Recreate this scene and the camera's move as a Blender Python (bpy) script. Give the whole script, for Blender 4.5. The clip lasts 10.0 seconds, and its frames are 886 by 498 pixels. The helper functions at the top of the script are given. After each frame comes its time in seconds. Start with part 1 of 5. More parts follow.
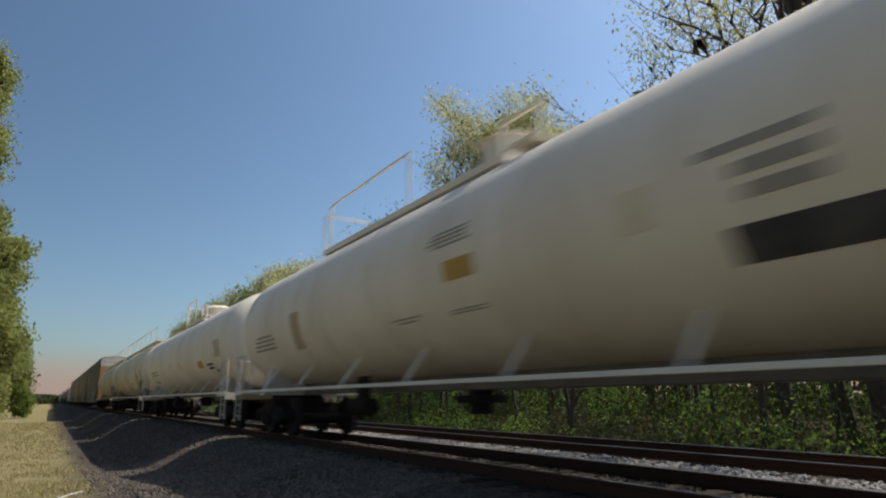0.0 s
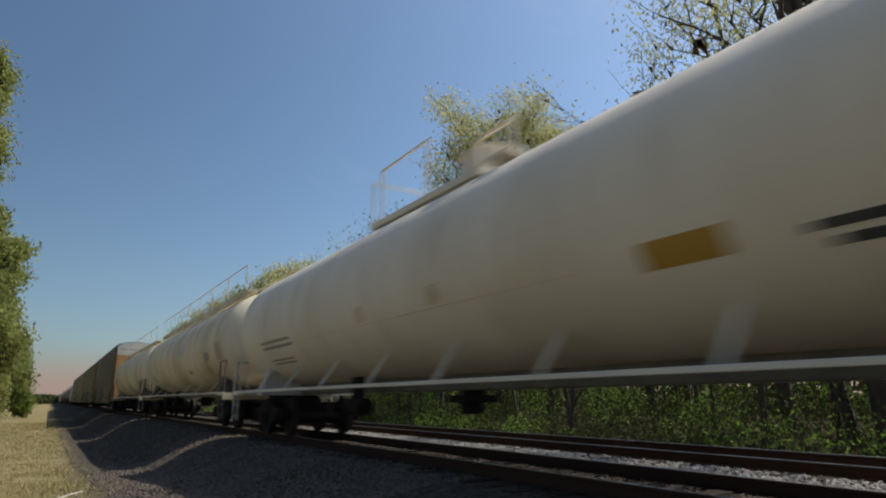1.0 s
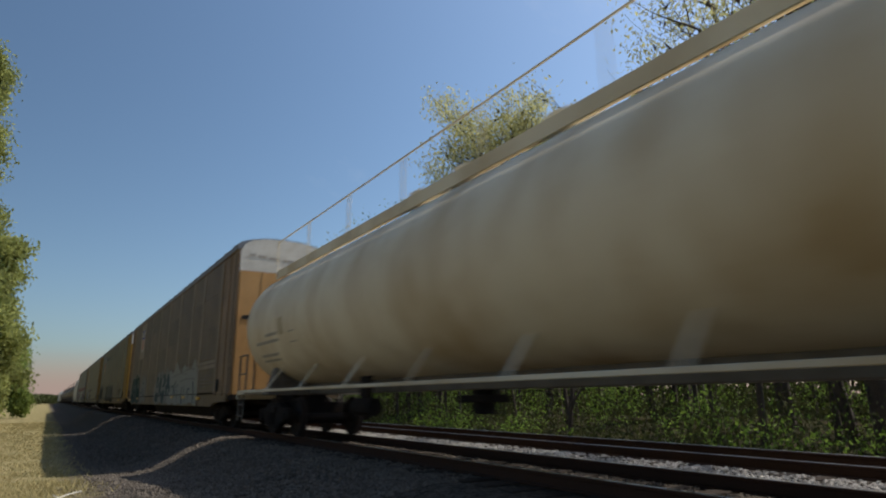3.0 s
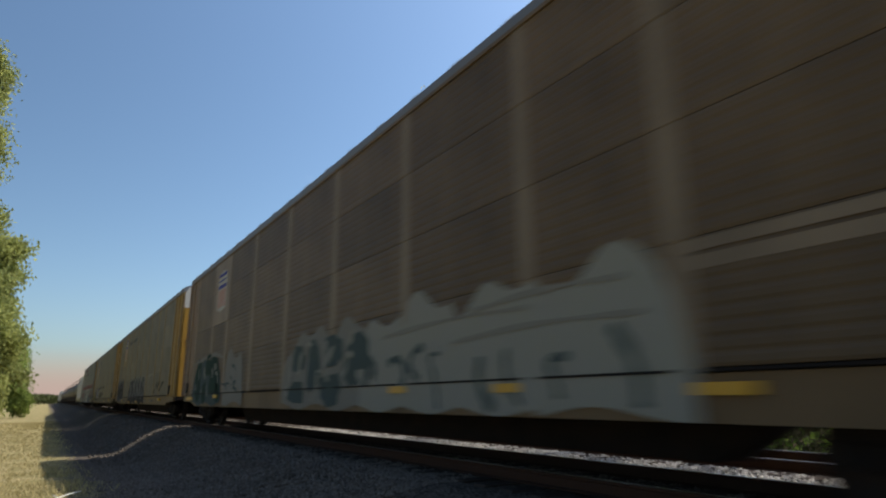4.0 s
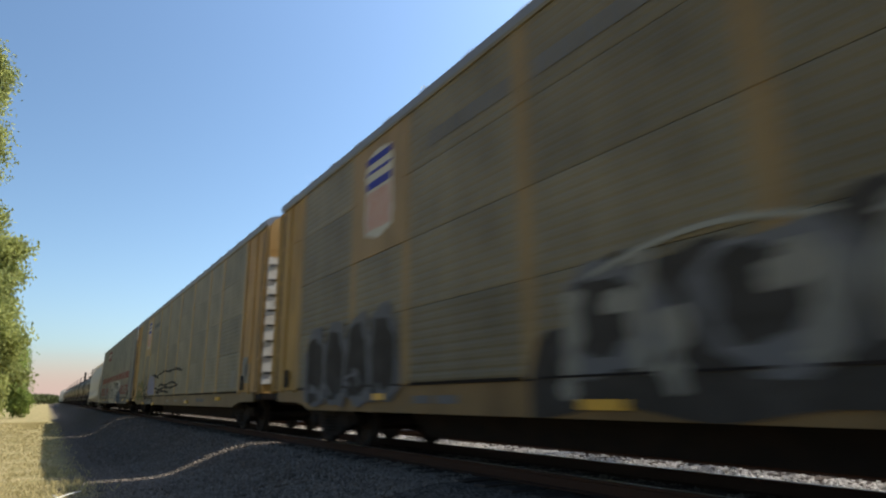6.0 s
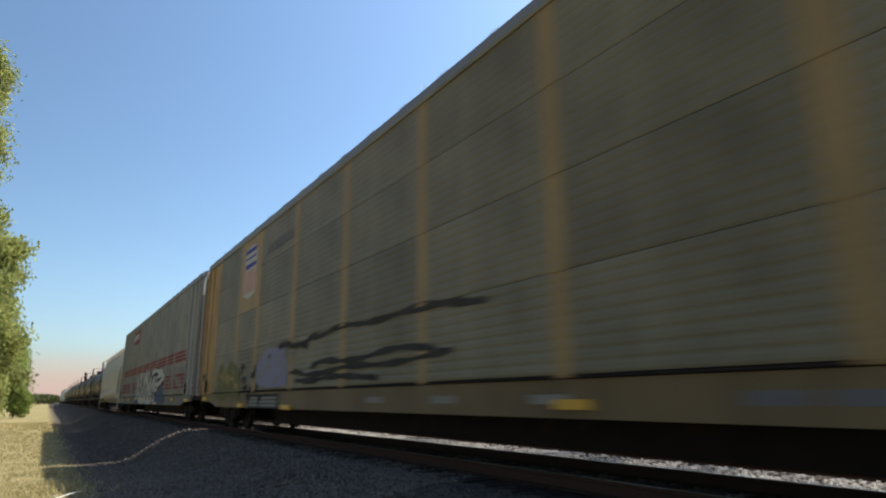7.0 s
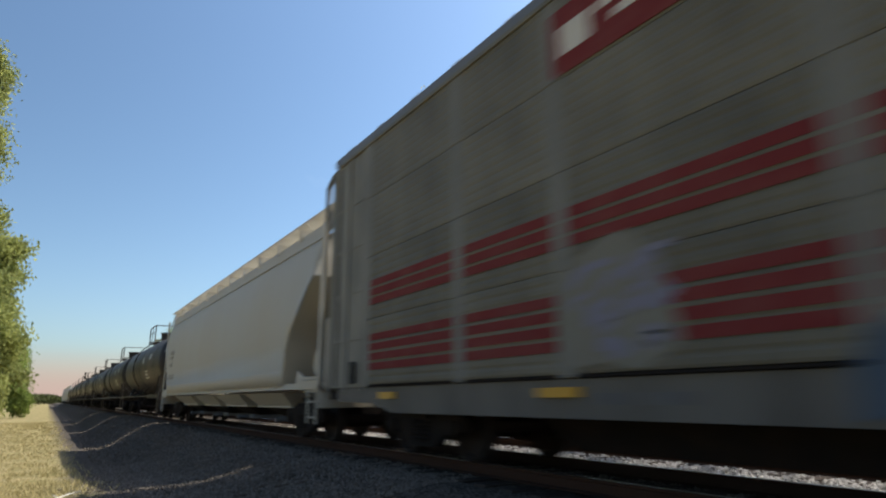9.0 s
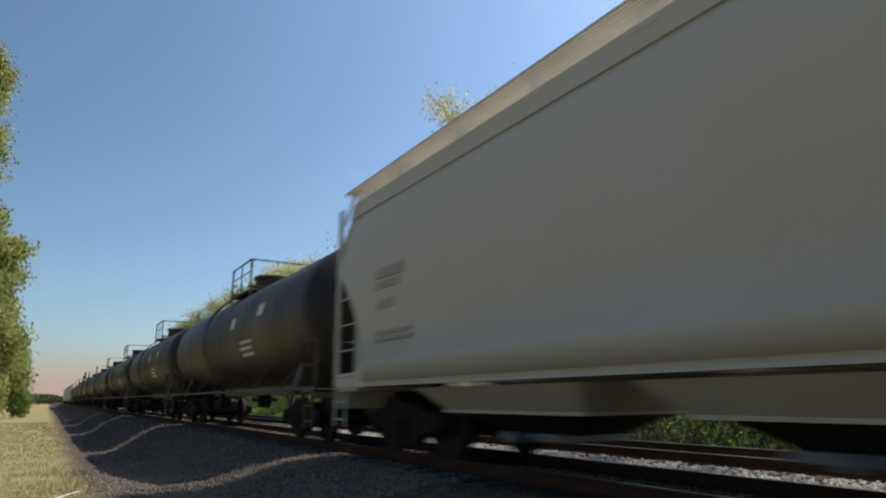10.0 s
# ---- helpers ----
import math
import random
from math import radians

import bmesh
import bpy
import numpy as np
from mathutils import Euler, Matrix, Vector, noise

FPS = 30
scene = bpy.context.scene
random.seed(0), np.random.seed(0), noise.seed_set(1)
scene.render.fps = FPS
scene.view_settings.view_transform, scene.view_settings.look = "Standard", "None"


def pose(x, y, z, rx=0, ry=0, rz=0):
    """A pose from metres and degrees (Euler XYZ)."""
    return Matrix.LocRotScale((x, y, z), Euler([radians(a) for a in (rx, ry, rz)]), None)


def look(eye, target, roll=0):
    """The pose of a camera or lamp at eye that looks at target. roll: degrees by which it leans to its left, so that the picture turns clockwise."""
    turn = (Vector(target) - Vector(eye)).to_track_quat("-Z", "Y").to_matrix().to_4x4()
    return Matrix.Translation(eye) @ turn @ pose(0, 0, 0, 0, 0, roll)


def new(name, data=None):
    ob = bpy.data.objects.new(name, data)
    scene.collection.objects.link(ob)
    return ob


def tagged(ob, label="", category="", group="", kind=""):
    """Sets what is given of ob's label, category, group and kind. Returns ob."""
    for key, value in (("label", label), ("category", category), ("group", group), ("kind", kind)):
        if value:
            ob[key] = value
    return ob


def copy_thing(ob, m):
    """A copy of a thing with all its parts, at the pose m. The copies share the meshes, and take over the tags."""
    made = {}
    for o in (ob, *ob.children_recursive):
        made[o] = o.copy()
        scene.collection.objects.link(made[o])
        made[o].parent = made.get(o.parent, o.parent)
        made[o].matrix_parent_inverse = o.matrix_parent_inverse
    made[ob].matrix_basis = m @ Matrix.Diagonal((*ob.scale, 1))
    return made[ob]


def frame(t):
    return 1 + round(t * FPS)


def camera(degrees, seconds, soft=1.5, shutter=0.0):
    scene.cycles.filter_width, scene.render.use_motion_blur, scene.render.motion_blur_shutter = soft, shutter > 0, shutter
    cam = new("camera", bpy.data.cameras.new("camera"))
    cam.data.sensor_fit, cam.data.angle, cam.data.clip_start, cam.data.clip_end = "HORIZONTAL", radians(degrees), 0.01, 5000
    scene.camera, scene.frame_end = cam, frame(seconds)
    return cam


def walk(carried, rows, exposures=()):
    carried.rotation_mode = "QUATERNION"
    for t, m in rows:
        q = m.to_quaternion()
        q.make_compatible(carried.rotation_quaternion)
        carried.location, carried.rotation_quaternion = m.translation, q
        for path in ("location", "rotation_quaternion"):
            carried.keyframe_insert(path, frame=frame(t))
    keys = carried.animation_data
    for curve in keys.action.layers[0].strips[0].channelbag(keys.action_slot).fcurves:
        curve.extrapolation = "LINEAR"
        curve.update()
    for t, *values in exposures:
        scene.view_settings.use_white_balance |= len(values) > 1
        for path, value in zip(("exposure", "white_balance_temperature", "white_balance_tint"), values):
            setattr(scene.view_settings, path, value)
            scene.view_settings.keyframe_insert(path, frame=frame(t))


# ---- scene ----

# Track runs along +y; z = 0 is the top of the rails. Camera stands 4.4 m beside the passing train.
CAM_Z = 0.87
TRACK_X, TRACK2_X, GAUGE = 5.93, 9.59, 1.46
cam = camera(72.0, 10.0, soft=2.1, shutter=0.45)


def cam_pose(yaw, pitch, roll):
    return pose(0, 0, CAM_Z, 90 + pitch, 0, yaw) @ pose(0, 0, 0, 0, 0, roll)


walk(cam, [
    (0.0, cam_pose(-32.15, 13.77, -0.4)),
    (2.2, cam_pose(-32.18, 13.77, -0.4)),
    (3.5, cam_pose(-32.28, 13.75, -0.4)),
    (10.0, cam_pose(-32.28, 13.75, -0.4)),
], exposures=[(0.0, -0.05), (1.0, -0.15), (2.2, -0.12), (3.4, 0.05), (4.0, 0.38), (4.6, 0.68), (5.5, 0.78), (8.6, 0.72), (9.4, 0.44), (10.0, 0.32)])

# how far the train has come on since the start: (seconds, metres)
RUN = [(0, 0.0), (0.5, 10.35), (1, 20.7), (1.5, 31.05), (2, 41.4), (2.75, 56.92), (3.5, 72.45), (4, 82.78), (4.5, 93.08), (5, 103.37),
       (5.5, 113.65), (6, 123.92), (6.75, 139.31), (7.5, 154.69), (8, 164.95), (8.5, 175.21), (9, 185.48), (9.5, 195.76), (10, 206.06)]
RUN_T, RUN_S = np.array(RUN).T
RUN_V = np.gradient(RUN_S, RUN_T)


def run_at(t):
    """A smooth curve through the rows of RUN."""
    i = int(np.clip(np.searchsorted(RUN_T, t) - 1, 0, len(RUN_T) - 2))
    h = RUN_T[i + 1] - RUN_T[i]
    u = (t - RUN_T[i]) / h
    return float((1 + 2 * u) * (1 - u) ** 2 * RUN_S[i] + u * (1 - u) ** 2 * h * RUN_V[i] + u * u * (3 - 2 * u) * RUN_S[i + 1] + u * u * (u - 1) * h * RUN_V[i + 1])


# ---- world and sun ----
SUN_AZ, SUN_EL = 100.0, 56.8      # degrees clockwise from +y, and above the horizon
world = bpy.data.worlds.new("sky")
scene.world = world
world.use_nodes = True
wn, wl = world.node_tree.nodes, world.node_tree.links
sky = wn.new("ShaderNodeTexSky")
sky.sky_type, sky.sun_disc = "NISHITA", False
sky.sun_elevation, sky.sun_rotation = radians(SUN_EL), radians(SUN_AZ)
sky.air_density, sky.dust_density, sky.ozone_density = 0.95, 1.2, 1.5
bg = wn["Background"]
bg.inputs["Strength"].default_value = 0.077
wtc = wn.new("ShaderNodeTexCoord")
wmap = wn.new("ShaderNodeMapping")
wmap.inputs["Scale"].default_value, wmap.inputs["Rotation"].default_value = (1.2, 4.5, 3.0), (0.3, 0.5, 0.9)
wl.new(wtc.outputs["Generated"], wmap.inputs["Vector"])
cirrus = wn.new("ShaderNodeTexNoise")
cirrus.inputs["Scale"].default_value, cirrus.inputs["Detail"].default_value, cirrus.inputs["Roughness"].default_value = 1.6, 9.0, 0.6
wl.new(wmap.outputs[0], cirrus.inputs["Vector"])
thin = wn.new("ShaderNodeMapRange")
thin.inputs["From Min"].default_value, thin.inputs["From Max"].default_value, thin.inputs["To Max"].default_value = 0.58, 0.80, 0.22
wl.new(cirrus.outputs["Fac"], thin.inputs["Value"])
veil = wn.new("ShaderNodeMix")
veil.data_type = "RGBA"
veil.inputs["B"].default_value = (9.0, 9.6, 10.5, 1)
wl.new(thin.outputs[0], veil.inputs["Factor"])
deep = wn.new("ShaderNodeHueSaturation")
deep.inputs["Saturation"].default_value, deep.inputs["Hue"].default_value = 0.90, 0.489
wl.new(sky.outputs[0], deep.inputs["Color"])
depth = wn.new("ShaderNodeGamma")
depth.inputs["Gamma"].default_value = 1.35
wl.new(deep.outputs[0], depth.inputs["Color"])
# the sky grows brighter towards the sun
facing = wn.new("ShaderNodeVectorMath")
facing.operation = "DOT_PRODUCT"
facing.inputs[1].default_value = (math.sin(radians(SUN_AZ)) * math.cos(radians(SUN_EL)), math.cos(radians(SUN_AZ)) * math.cos(radians(SUN_EL)), math.sin(radians(SUN_EL)))
wl.new(wtc.outputs["Generated"], facing.inputs[0])
glow = wn.new("ShaderNodeMapRange")
glow.inputs["From Min"].default_value, glow.inputs["From Max"].default_value, glow.inputs["To Min"].default_value, glow.inputs["To Max"].default_value = -0.15, 1.0, 0.62, 1.5
wl.new(facing.outputs["Value"], glow.inputs["Value"])
lit = wn.new("ShaderNodeVectorMath")
lit.operation = "SCALE"
wl.new(depth.outputs[0], lit.inputs[0])
wl.new(glow.outputs[0], lit.inputs["Scale"])
wl.new(lit.outputs[0], veil.inputs["A"])
# warm haze low over the horizon, all the way round
wsep = wn.new("ShaderNodeSeparateXYZ")
wl.new(wtc.outputs["Generated"], wsep.inputs[0])
low = wn.new("ShaderNodeMapRange")
low.interpolation_type = "SMOOTHSTEP"
low.inputs["From Min"].default_value, low.inputs["From Max"].default_value, low.inputs["To Min"].default_value, low.inputs["To Max"].default_value = 0.0, 0.085, 0.85, 0.0
wl.new(wsep.outputs["Z"], low.inputs["Value"])
haze = wn.new("ShaderNodeMix")
haze.data_type = "RGBA"
haze.inputs["B"].default_value = (6.0, 4.3, 3.8, 1)
wl.new(low.outputs[0], haze.inputs["Factor"])
wl.new(veil.outputs["Result"], haze.inputs["A"])
wl.new(haze.outputs["Result"], bg.inputs["Color"])

sun = new("sun", bpy.data.lights.new("sun", "SUN"))
sun.data.energy, sun.data.angle, sun.data.color = 5.0, radians(0.53), (1.0, 0.94, 0.84)
sx, sy = math.sin(radians(SUN_AZ)) * math.cos(radians(SUN_EL)), math.cos(radians(SUN_AZ)) * math.cos(radians(SUN_EL))
sun.matrix_world = look((sx * 100, sy * 100, math.sin(radians(SUN_EL)) * 100), (0, 0, 0))


# ---- materials ----
def material(name, color, rough=0.6, metal=0.0, vary=0.25, scale=3.0, dirt=(0.10, 0.08, 0.06), dirty=0.25, bump=0.15, fine=60.0, streak=1.0, each=0.0, spec=0.4, tint=None, through_light=0.0):
    """Base colour with broad stains (stretched by streak along z), fine grain, bump, and a change from piece to piece."""
    m = bpy.data.materials.new(name)
    m.use_nodes = True
    n, l = m.node_tree.nodes, m.node_tree.links
    b = n["Principled BSDF"]
    geo = n.new("ShaderNodeTexCoord")
    mp = n.new("ShaderNodeMapping")
    mp.inputs["Scale"].default_value = (1, 1, 1.0 / streak)
    l.new(geo.outputs["Object"], mp.inputs["Vector"])
    big = n.new("ShaderNodeTexNoise")
    big.inputs["Scale"].default_value, big.inputs["Detail"].default_value, big.inputs["Roughness"].default_value = scale, 6.0, 0.62
    l.new(mp.outputs[0], big.inputs["Vector"])
    small = n.new("ShaderNodeTexNoise")
    small.inputs["Scale"].default_value, small.inputs["Detail"].default_value = fine, 3.0
    l.new(geo.outputs["Object"], small.inputs["Vector"])
    ramp = n.new("ShaderNodeMapRange")
    ramp.inputs["From Min"].default_value, ramp.inputs["From Max"].default_value = 0.42, 0.72
    ramp.inputs["To Max"].default_value = dirty
    l.new(big.outputs["Fac"], ramp.inputs["Value"])
    mix = n.new("ShaderNodeMix")
    mix.data_type = "RGBA"
    mix.inputs["A"].default_value, mix.inputs["B"].default_value = (*color, 1), (*dirt, 1)
    l.new(ramp.outputs[0], mix.inputs["Factor"])
    out = mix.outputs["Result"]
    if tint:
        t = n.new("ShaderNodeMix")
        t.data_type = "RGBA"
        t.inputs["B"].default_value = (*tint, 1)
        l.new(out, t.inputs["A"])
        l.new(small.outputs["Fac"], t.inputs["Factor"])
        out = t.outputs["Result"]
    val = n.new("ShaderNodeMapRange")
    val.inputs["To Min"].default_value, val.inputs["To Max"].default_value = 1 - vary, 1 + vary
    l.new(small.outputs["Fac"], val.inputs["Value"])
    hsv = n.new("ShaderNodeHueSaturation")
    l.new(out, hsv.inputs["Color"])
    if each:
        info = n.new("ShaderNodeObjectInfo")
        geom = n.new("ShaderNodeNewGeometry")
        add = n.new("ShaderNodeMath")
        add.operation = "ADD"
        l.new(info.outputs["Random"], add.inputs[0])
        l.new(geom.outputs["Random Per Island"], add.inputs[1])
        sh = n.new("ShaderNodeMapRange")
        sh.inputs["From Max"].default_value = 2.0
        sh.inputs["To Min"].default_value, sh.inputs["To Max"].default_value = 1 - each, 1 + each
        l.new(add.outputs[0], sh.inputs["Value"])
        mul = n.new("ShaderNodeMath")
        mul.operation = "MULTIPLY"
        l.new(val.outputs[0], mul.inputs[0])
        l.new(sh.outputs[0], mul.inputs[1])
        l.new(mul.outputs[0], hsv.inputs["Value"])
    else:
        l.new(val.outputs[0], hsv.inputs["Value"])
    l.new(hsv.outputs[0], b.inputs["Base Color"])
    b.inputs["Roughness"].default_value, b.inputs["Metallic"].default_value = rough, metal
    b.inputs["Specular IOR Level"].default_value = spec
    if bump:
        bp = n.new("ShaderNodeBump")
        bp.inputs["Strength"].default_value, bp.inputs["Distance"].default_value = bump, 0.02
        l.new(small.outputs["Fac"], bp.inputs["Height"])
        l.new(bp.outputs[0], b.inputs["Normal"])
    if through_light:
        tr = n.new("ShaderNodeBsdfTranslucent")
        l.new(hsv.outputs[0], tr.inputs["Color"])
        ms = n.new("ShaderNodeMixShader")
        ms.inputs[0].default_value = through_light
        l.new(b.outputs[0], ms.inputs[1])
        l.new(tr.outputs[0], ms.inputs[2])
        l.new(ms.outputs[0], n["Material Output"].inputs["Surface"])
    return m


WHITE = material("white_paint", (0.74, 0.675, 0.565), 0.55, spec=0.3, dirty=0.38, dirt=(0.42, 0.34, 0.22), scale=0.9, streak=3.0, vary=0.05, bump=0.03)
CREAM = material("cream_paint", (0.67, 0.60, 0.455), 0.6, spec=0.25, dirty=0.75, dirt=(0.36, 0.24, 0.10), scale=0.7, streak=2.5, vary=0.06, bump=0.03)
BLACK = material("black_paint", (0.022, 0.019, 0.018), 0.48, spec=0.22, dirty=0.8, dirt=(0.13, 0.095, 0.06), scale=0.55, streak=2.0, vary=0.12, bump=0.05)
HOPPER = material("pale_grey_paint", (0.42, 0.395, 0.335), 0.55, dirty=0.34, dirt=(0.40, 0.33, 0.22), scale=0.6, streak=4.0, vary=0.05, bump=0.03)
IRON = material("dark_iron", (0.016, 0.014, 0.013), 0.9, dirty=0.5, dirt=(0.04, 0.026, 0.018), vary=0.3, bump=0.3, spec=0.12)
WHEEL = material("wheel_steel", (0.022, 0.018, 0.016), 0.8, metal=0.0, dirty=0.5, dirt=(0.05, 0.03, 0.02), vary=0.2, spec=0.2)
FRAME = material("grimy_frame_paint", (0.16, 0.14, 0.115), 0.7, dirty=0.6, dirt=(0.05, 0.04, 0.03), vary=0.2, spec=0.2)
RAILHEAD = material("rail_steel", (0.24, 0.21, 0.19), 0.3, metal=0.9, dirty=0.3, dirt=(0.14, 0.08, 0.05))
RUST = material("rusty_rail", (0.055, 0.030, 0.020), 0.9, spec=0.1, dirty=0.5, dirt=(0.05, 0.03, 0.02), vary=0.3, bump=0.3)
TIE = material("creosoted_wood", (0.04, 0.031, 0.025), 0.95, spec=0.1, dirty=0.5, dirt=(0.07, 0.058, 0.048), vary=0.4, bump=0.5, each=0.2)
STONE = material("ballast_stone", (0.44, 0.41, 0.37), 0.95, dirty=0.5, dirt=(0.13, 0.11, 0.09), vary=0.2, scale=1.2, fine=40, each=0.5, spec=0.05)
# same ballast with the train's shade put into a darker colour
STONE_SHADE = material("shaded_ballast_stone", (0.125, 0.105, 0.086), 0.95, dirty=0.6, dirt=(0.07, 0.06, 0.05), vary=0.2, scale=1.2, fine=40, each=0.55, spec=0.05)
BARK = material("bark", (0.075, 0.058, 0.045), 0.95, dirty=0.5, dirt=(0.03, 0.025, 0.02), vary=0.4, fine=20, bump=0.6)
LEAF_SPRING = material("spring_leaves", (0.45, 0.44, 0.20), 0.6, vary=0.2, each=0.35, bump=0, dirty=0.3, dirt=(0.42, 0.34, 0.13), through_light=0.62, spec=0.1)
LEAF = material("green_leaves", (0.17, 0.22, 0.05), 0.6, vary=0.2, each=0.5, bump=0, dirty=0.25, dirt=(0.12, 0.10, 0.04), through_light=0.42, spec=0.1)
# undergrowth leaves: tree shade put into the first colour, sunlight into the second
LEAF_SHADE = material("shaded_undergrowth_leaves", (0.062, 0.075, 0.024), 0.7, vary=0.2, each=0.6, bump=0, dirty=0.6, dirt=(0.06, 0.045, 0.026), scale=0.6, through_light=0.28, spec=0.1)
LEAF_SUNLIT = material("sunlit_undergrowth_leaves", (0.20, 0.31, 0.05), 0.6, vary=0.2, each=0.5, bump=0, dirty=0.3, dirt=(0.07, 0.08, 0.03), through_light=0.4, spec=0.1)
LEAF_WILLOW = material("yellow_green_leaves", (0.25, 0.27, 0.088), 0.6, vary=0.2, each=0.4, bump=0, dirty=0.25, dirt=(0.22, 0.18, 0.07), through_light=0.62, spec=0.1)
DRYGRASS = material("dry_grass", (0.34, 0.28, 0.13), 0.9, vary=0.3, each=0.4, bump=0, dirty=0.3, dirt=(0.16, 0.18, 0.06), through_light=0.3)
DARK = material("dark_interior", (0.012, 0.012, 0.012), 0.9, bump=0, vary=0.1)
YELLOW = material("yellow_reflector", (0.50, 0.27, 0.012), 0.35, vary=0.05, bump=0, dirty=0.15)
MARK = material("black_stencil_paint", (0.05, 0.05, 0.055), 0.75, spec=0.15, vary=0.15, bump=0, dirty=0.3, dirt=(0.3, 0.28, 0.22))
MARKGREY = material("faded_stencil_paint", (0.30, 0.28, 0.25), 0.75, spec=0.15, vary=0.15, bump=0, dirty=0.3, dirt=(0.45, 0.42, 0.35))
PALE = material("pale_stencil_paint", (0.56, 0.54, 0.49), 0.75, spec=0.15, vary=0.1, bump=0, dirty=0.4, dirt=(0.3, 0.26, 0.2))
AMBER = material("amber_placard", (0.42, 0.24, 0.03), 0.5, vary=0.1, bump=0, dirty=0.3, dirt=(0.3, 0.2, 0.05))
AMBER_DUST = material("rust_brown_stain", (0.42, 0.34, 0.22), 0.8, spec=0.15, vary=0.1, bump=0, dirty=0.4, dirt=(0.5, 0.45, 0.33))
RED = material("red_paint", (0.155, 0.026, 0.026), 0.75, spec=0.15, vary=0.1, bump=0, dirty=0.35, dirt=(0.22, 0.10, 0.08))
BLUE = material("blue_paint", (0.03, 0.04, 0.22), 0.75, spec=0.15, vary=0.1, bump=0, dirty=0.3, dirt=(0.1, 0.1, 0.16))
PINK = material("faded_red_paint", (0.40, 0.18, 0.14), 0.75, spec=0.15, vary=0.1, bump=0, dirty=0.3, dirt=(0.4, 0.3, 0.2))
ROOFGREY = material("galvanised_roof", (0.15, 0.16, 0.175), 0.55, metal=0.2, vary=0.12, dirty=0.4, dirt=(0.2, 0.18, 0.15), scale=1.0)
SPRAY_PALE = material("pale_spray_paint", (0.25, 0.245, 0.20), 0.85, spec=0.08, vary=0.1, bump=0, dirty=0.5, dirt=(0.25, 0.24, 0.22), scale=2.0)
SPRAY_TEAL = material("teal_spray_paint", (0.070, 0.088, 0.078), 0.85, spec=0.08, vary=0.15, bump=0, dirty=0.5, dirt=(0.06, 0.09, 0.10), scale=2.0)
SPRAY_GREEN = material("dark_green_spray_paint", (0.028, 0.052, 0.038), 0.85, spec=0.08, vary=0.15, bump=0, dirty=0.4, dirt=(0.02, 0.03, 0.03), scale=2.0)
SPRAY_DARK = material("dark_spray_paint", (0.036, 0.033, 0.028), 0.85, spec=0.08, vary=0.15, bump=0, dirty=0.3, dirt=(0.12, 0.11, 0.10), scale=2.0)
SPRAY_GREY = material("grey_spray_paint", (0.13, 0.13, 0.13), 0.85, spec=0.08, vary=0.15, bump=0, dirty=0.4, dirt=(0.05, 0.05, 0.05), scale=2.0)
SPRAY_MIST = material("thin_grey_spray_paint", (0.205, 0.198, 0.165), 0.85, spec=0.08, vary=0.1, bump=0, dirty=0.7, dirt=(0.19, 0.17, 0.14), scale=2.0)
SPRAY_CREAM = material("off_white_spray_paint", (0.41, 0.395, 0.335), 0.85, spec=0.08, vary=0.1, bump=0, dirty=0.5, dirt=(0.30, 0.29, 0.26), scale=2.0)
SPRAY_LILAC = material("lilac_spray_paint", (0.205, 0.20, 0.25), 0.85, spec=0.08, vary=0.15, bump=0, dirty=0.5, dirt=(0.2, 0.2, 0.24), scale=2.5)
SPRAY_BLUE = material("blue_spray_paint", (0.08, 0.105, 0.135), 0.85, spec=0.08, vary=0.15, bump=0, dirty=0.4, dirt=(0.06, 0.09, 0.14), scale=2.0)
SPRAY_LIME = material("olive_spray_paint", (0.135, 0.13, 0.058), 0.85, spec=0.08, vary=0.15, bump=0, dirty=0.5, dirt=(0.12, 0.11, 0.05), scale=2.0)


def rack_materials(name, sheet, post, end, sill, shaded_corner, end_dirt=0.6):
    kw = dict(scale=1.3, streak=2.6, vary=0.16, bump=0.06, spec=0.24)
    return dict(
        sheet=material(name + "_sheet", sheet, 0.55, metal=0.0, dirty=0.8, dirt=tuple(c * 0.5 for c in sheet), each=0.28, **kw),
        post=material(name + "_post", post, 0.55, dirty=0.7, dirt=tuple(c * 0.45 for c in post), **kw),
        # end paint again, darkened for the shade on the car's near side
        shaded_corner=material(name + "_shaded_corner", shaded_corner, 0.6, dirty=0.7, dirt=tuple(c * 0.4 for c in shaded_corner), **kw),
        end=material(name + "_end", end, 0.6, dirty=end_dirt, dirt=tuple(c * 0.45 for c in end), **kw),
        sill=material(name + "_sill", sill, 0.6, dirty=0.65, dirt=tuple(c * 0.35 for c in sill), **kw))


BROWN_RACK = rack_materials("brown_rack", (0.138, 0.094, 0.052), (0.225, 0.170, 0.110), (0.46, 0.26, 0.10), (0.150, 0.100, 0.050), (0.215, 0.142, 0.082))
YELLOW_RACK = rack_materials("yellow_rack", (0.172, 0.144, 0.088), (0.235, 0.155, 0.062), (0.40, 0.235, 0.042), (0.165, 0.105, 0.042), (0.29, 0.175, 0.045))
OCHRE_RACK = rack_materials("ochre_rack", (0.178, 0.156, 0.098), (0.29, 0.19, 0.075), (0.37, 0.215, 0.066), (0.14, 0.098, 0.046), (0.32, 0.19, 0.062))
GREY_RACK = rack_materials("grey_rack", (0.182, 0.166, 0.126), (0.20, 0.194, 0.17), (0.225, 0.215, 0.185), (0.125, 0.118, 0.105), (0.215, 0.205, 0.175), 0.35)


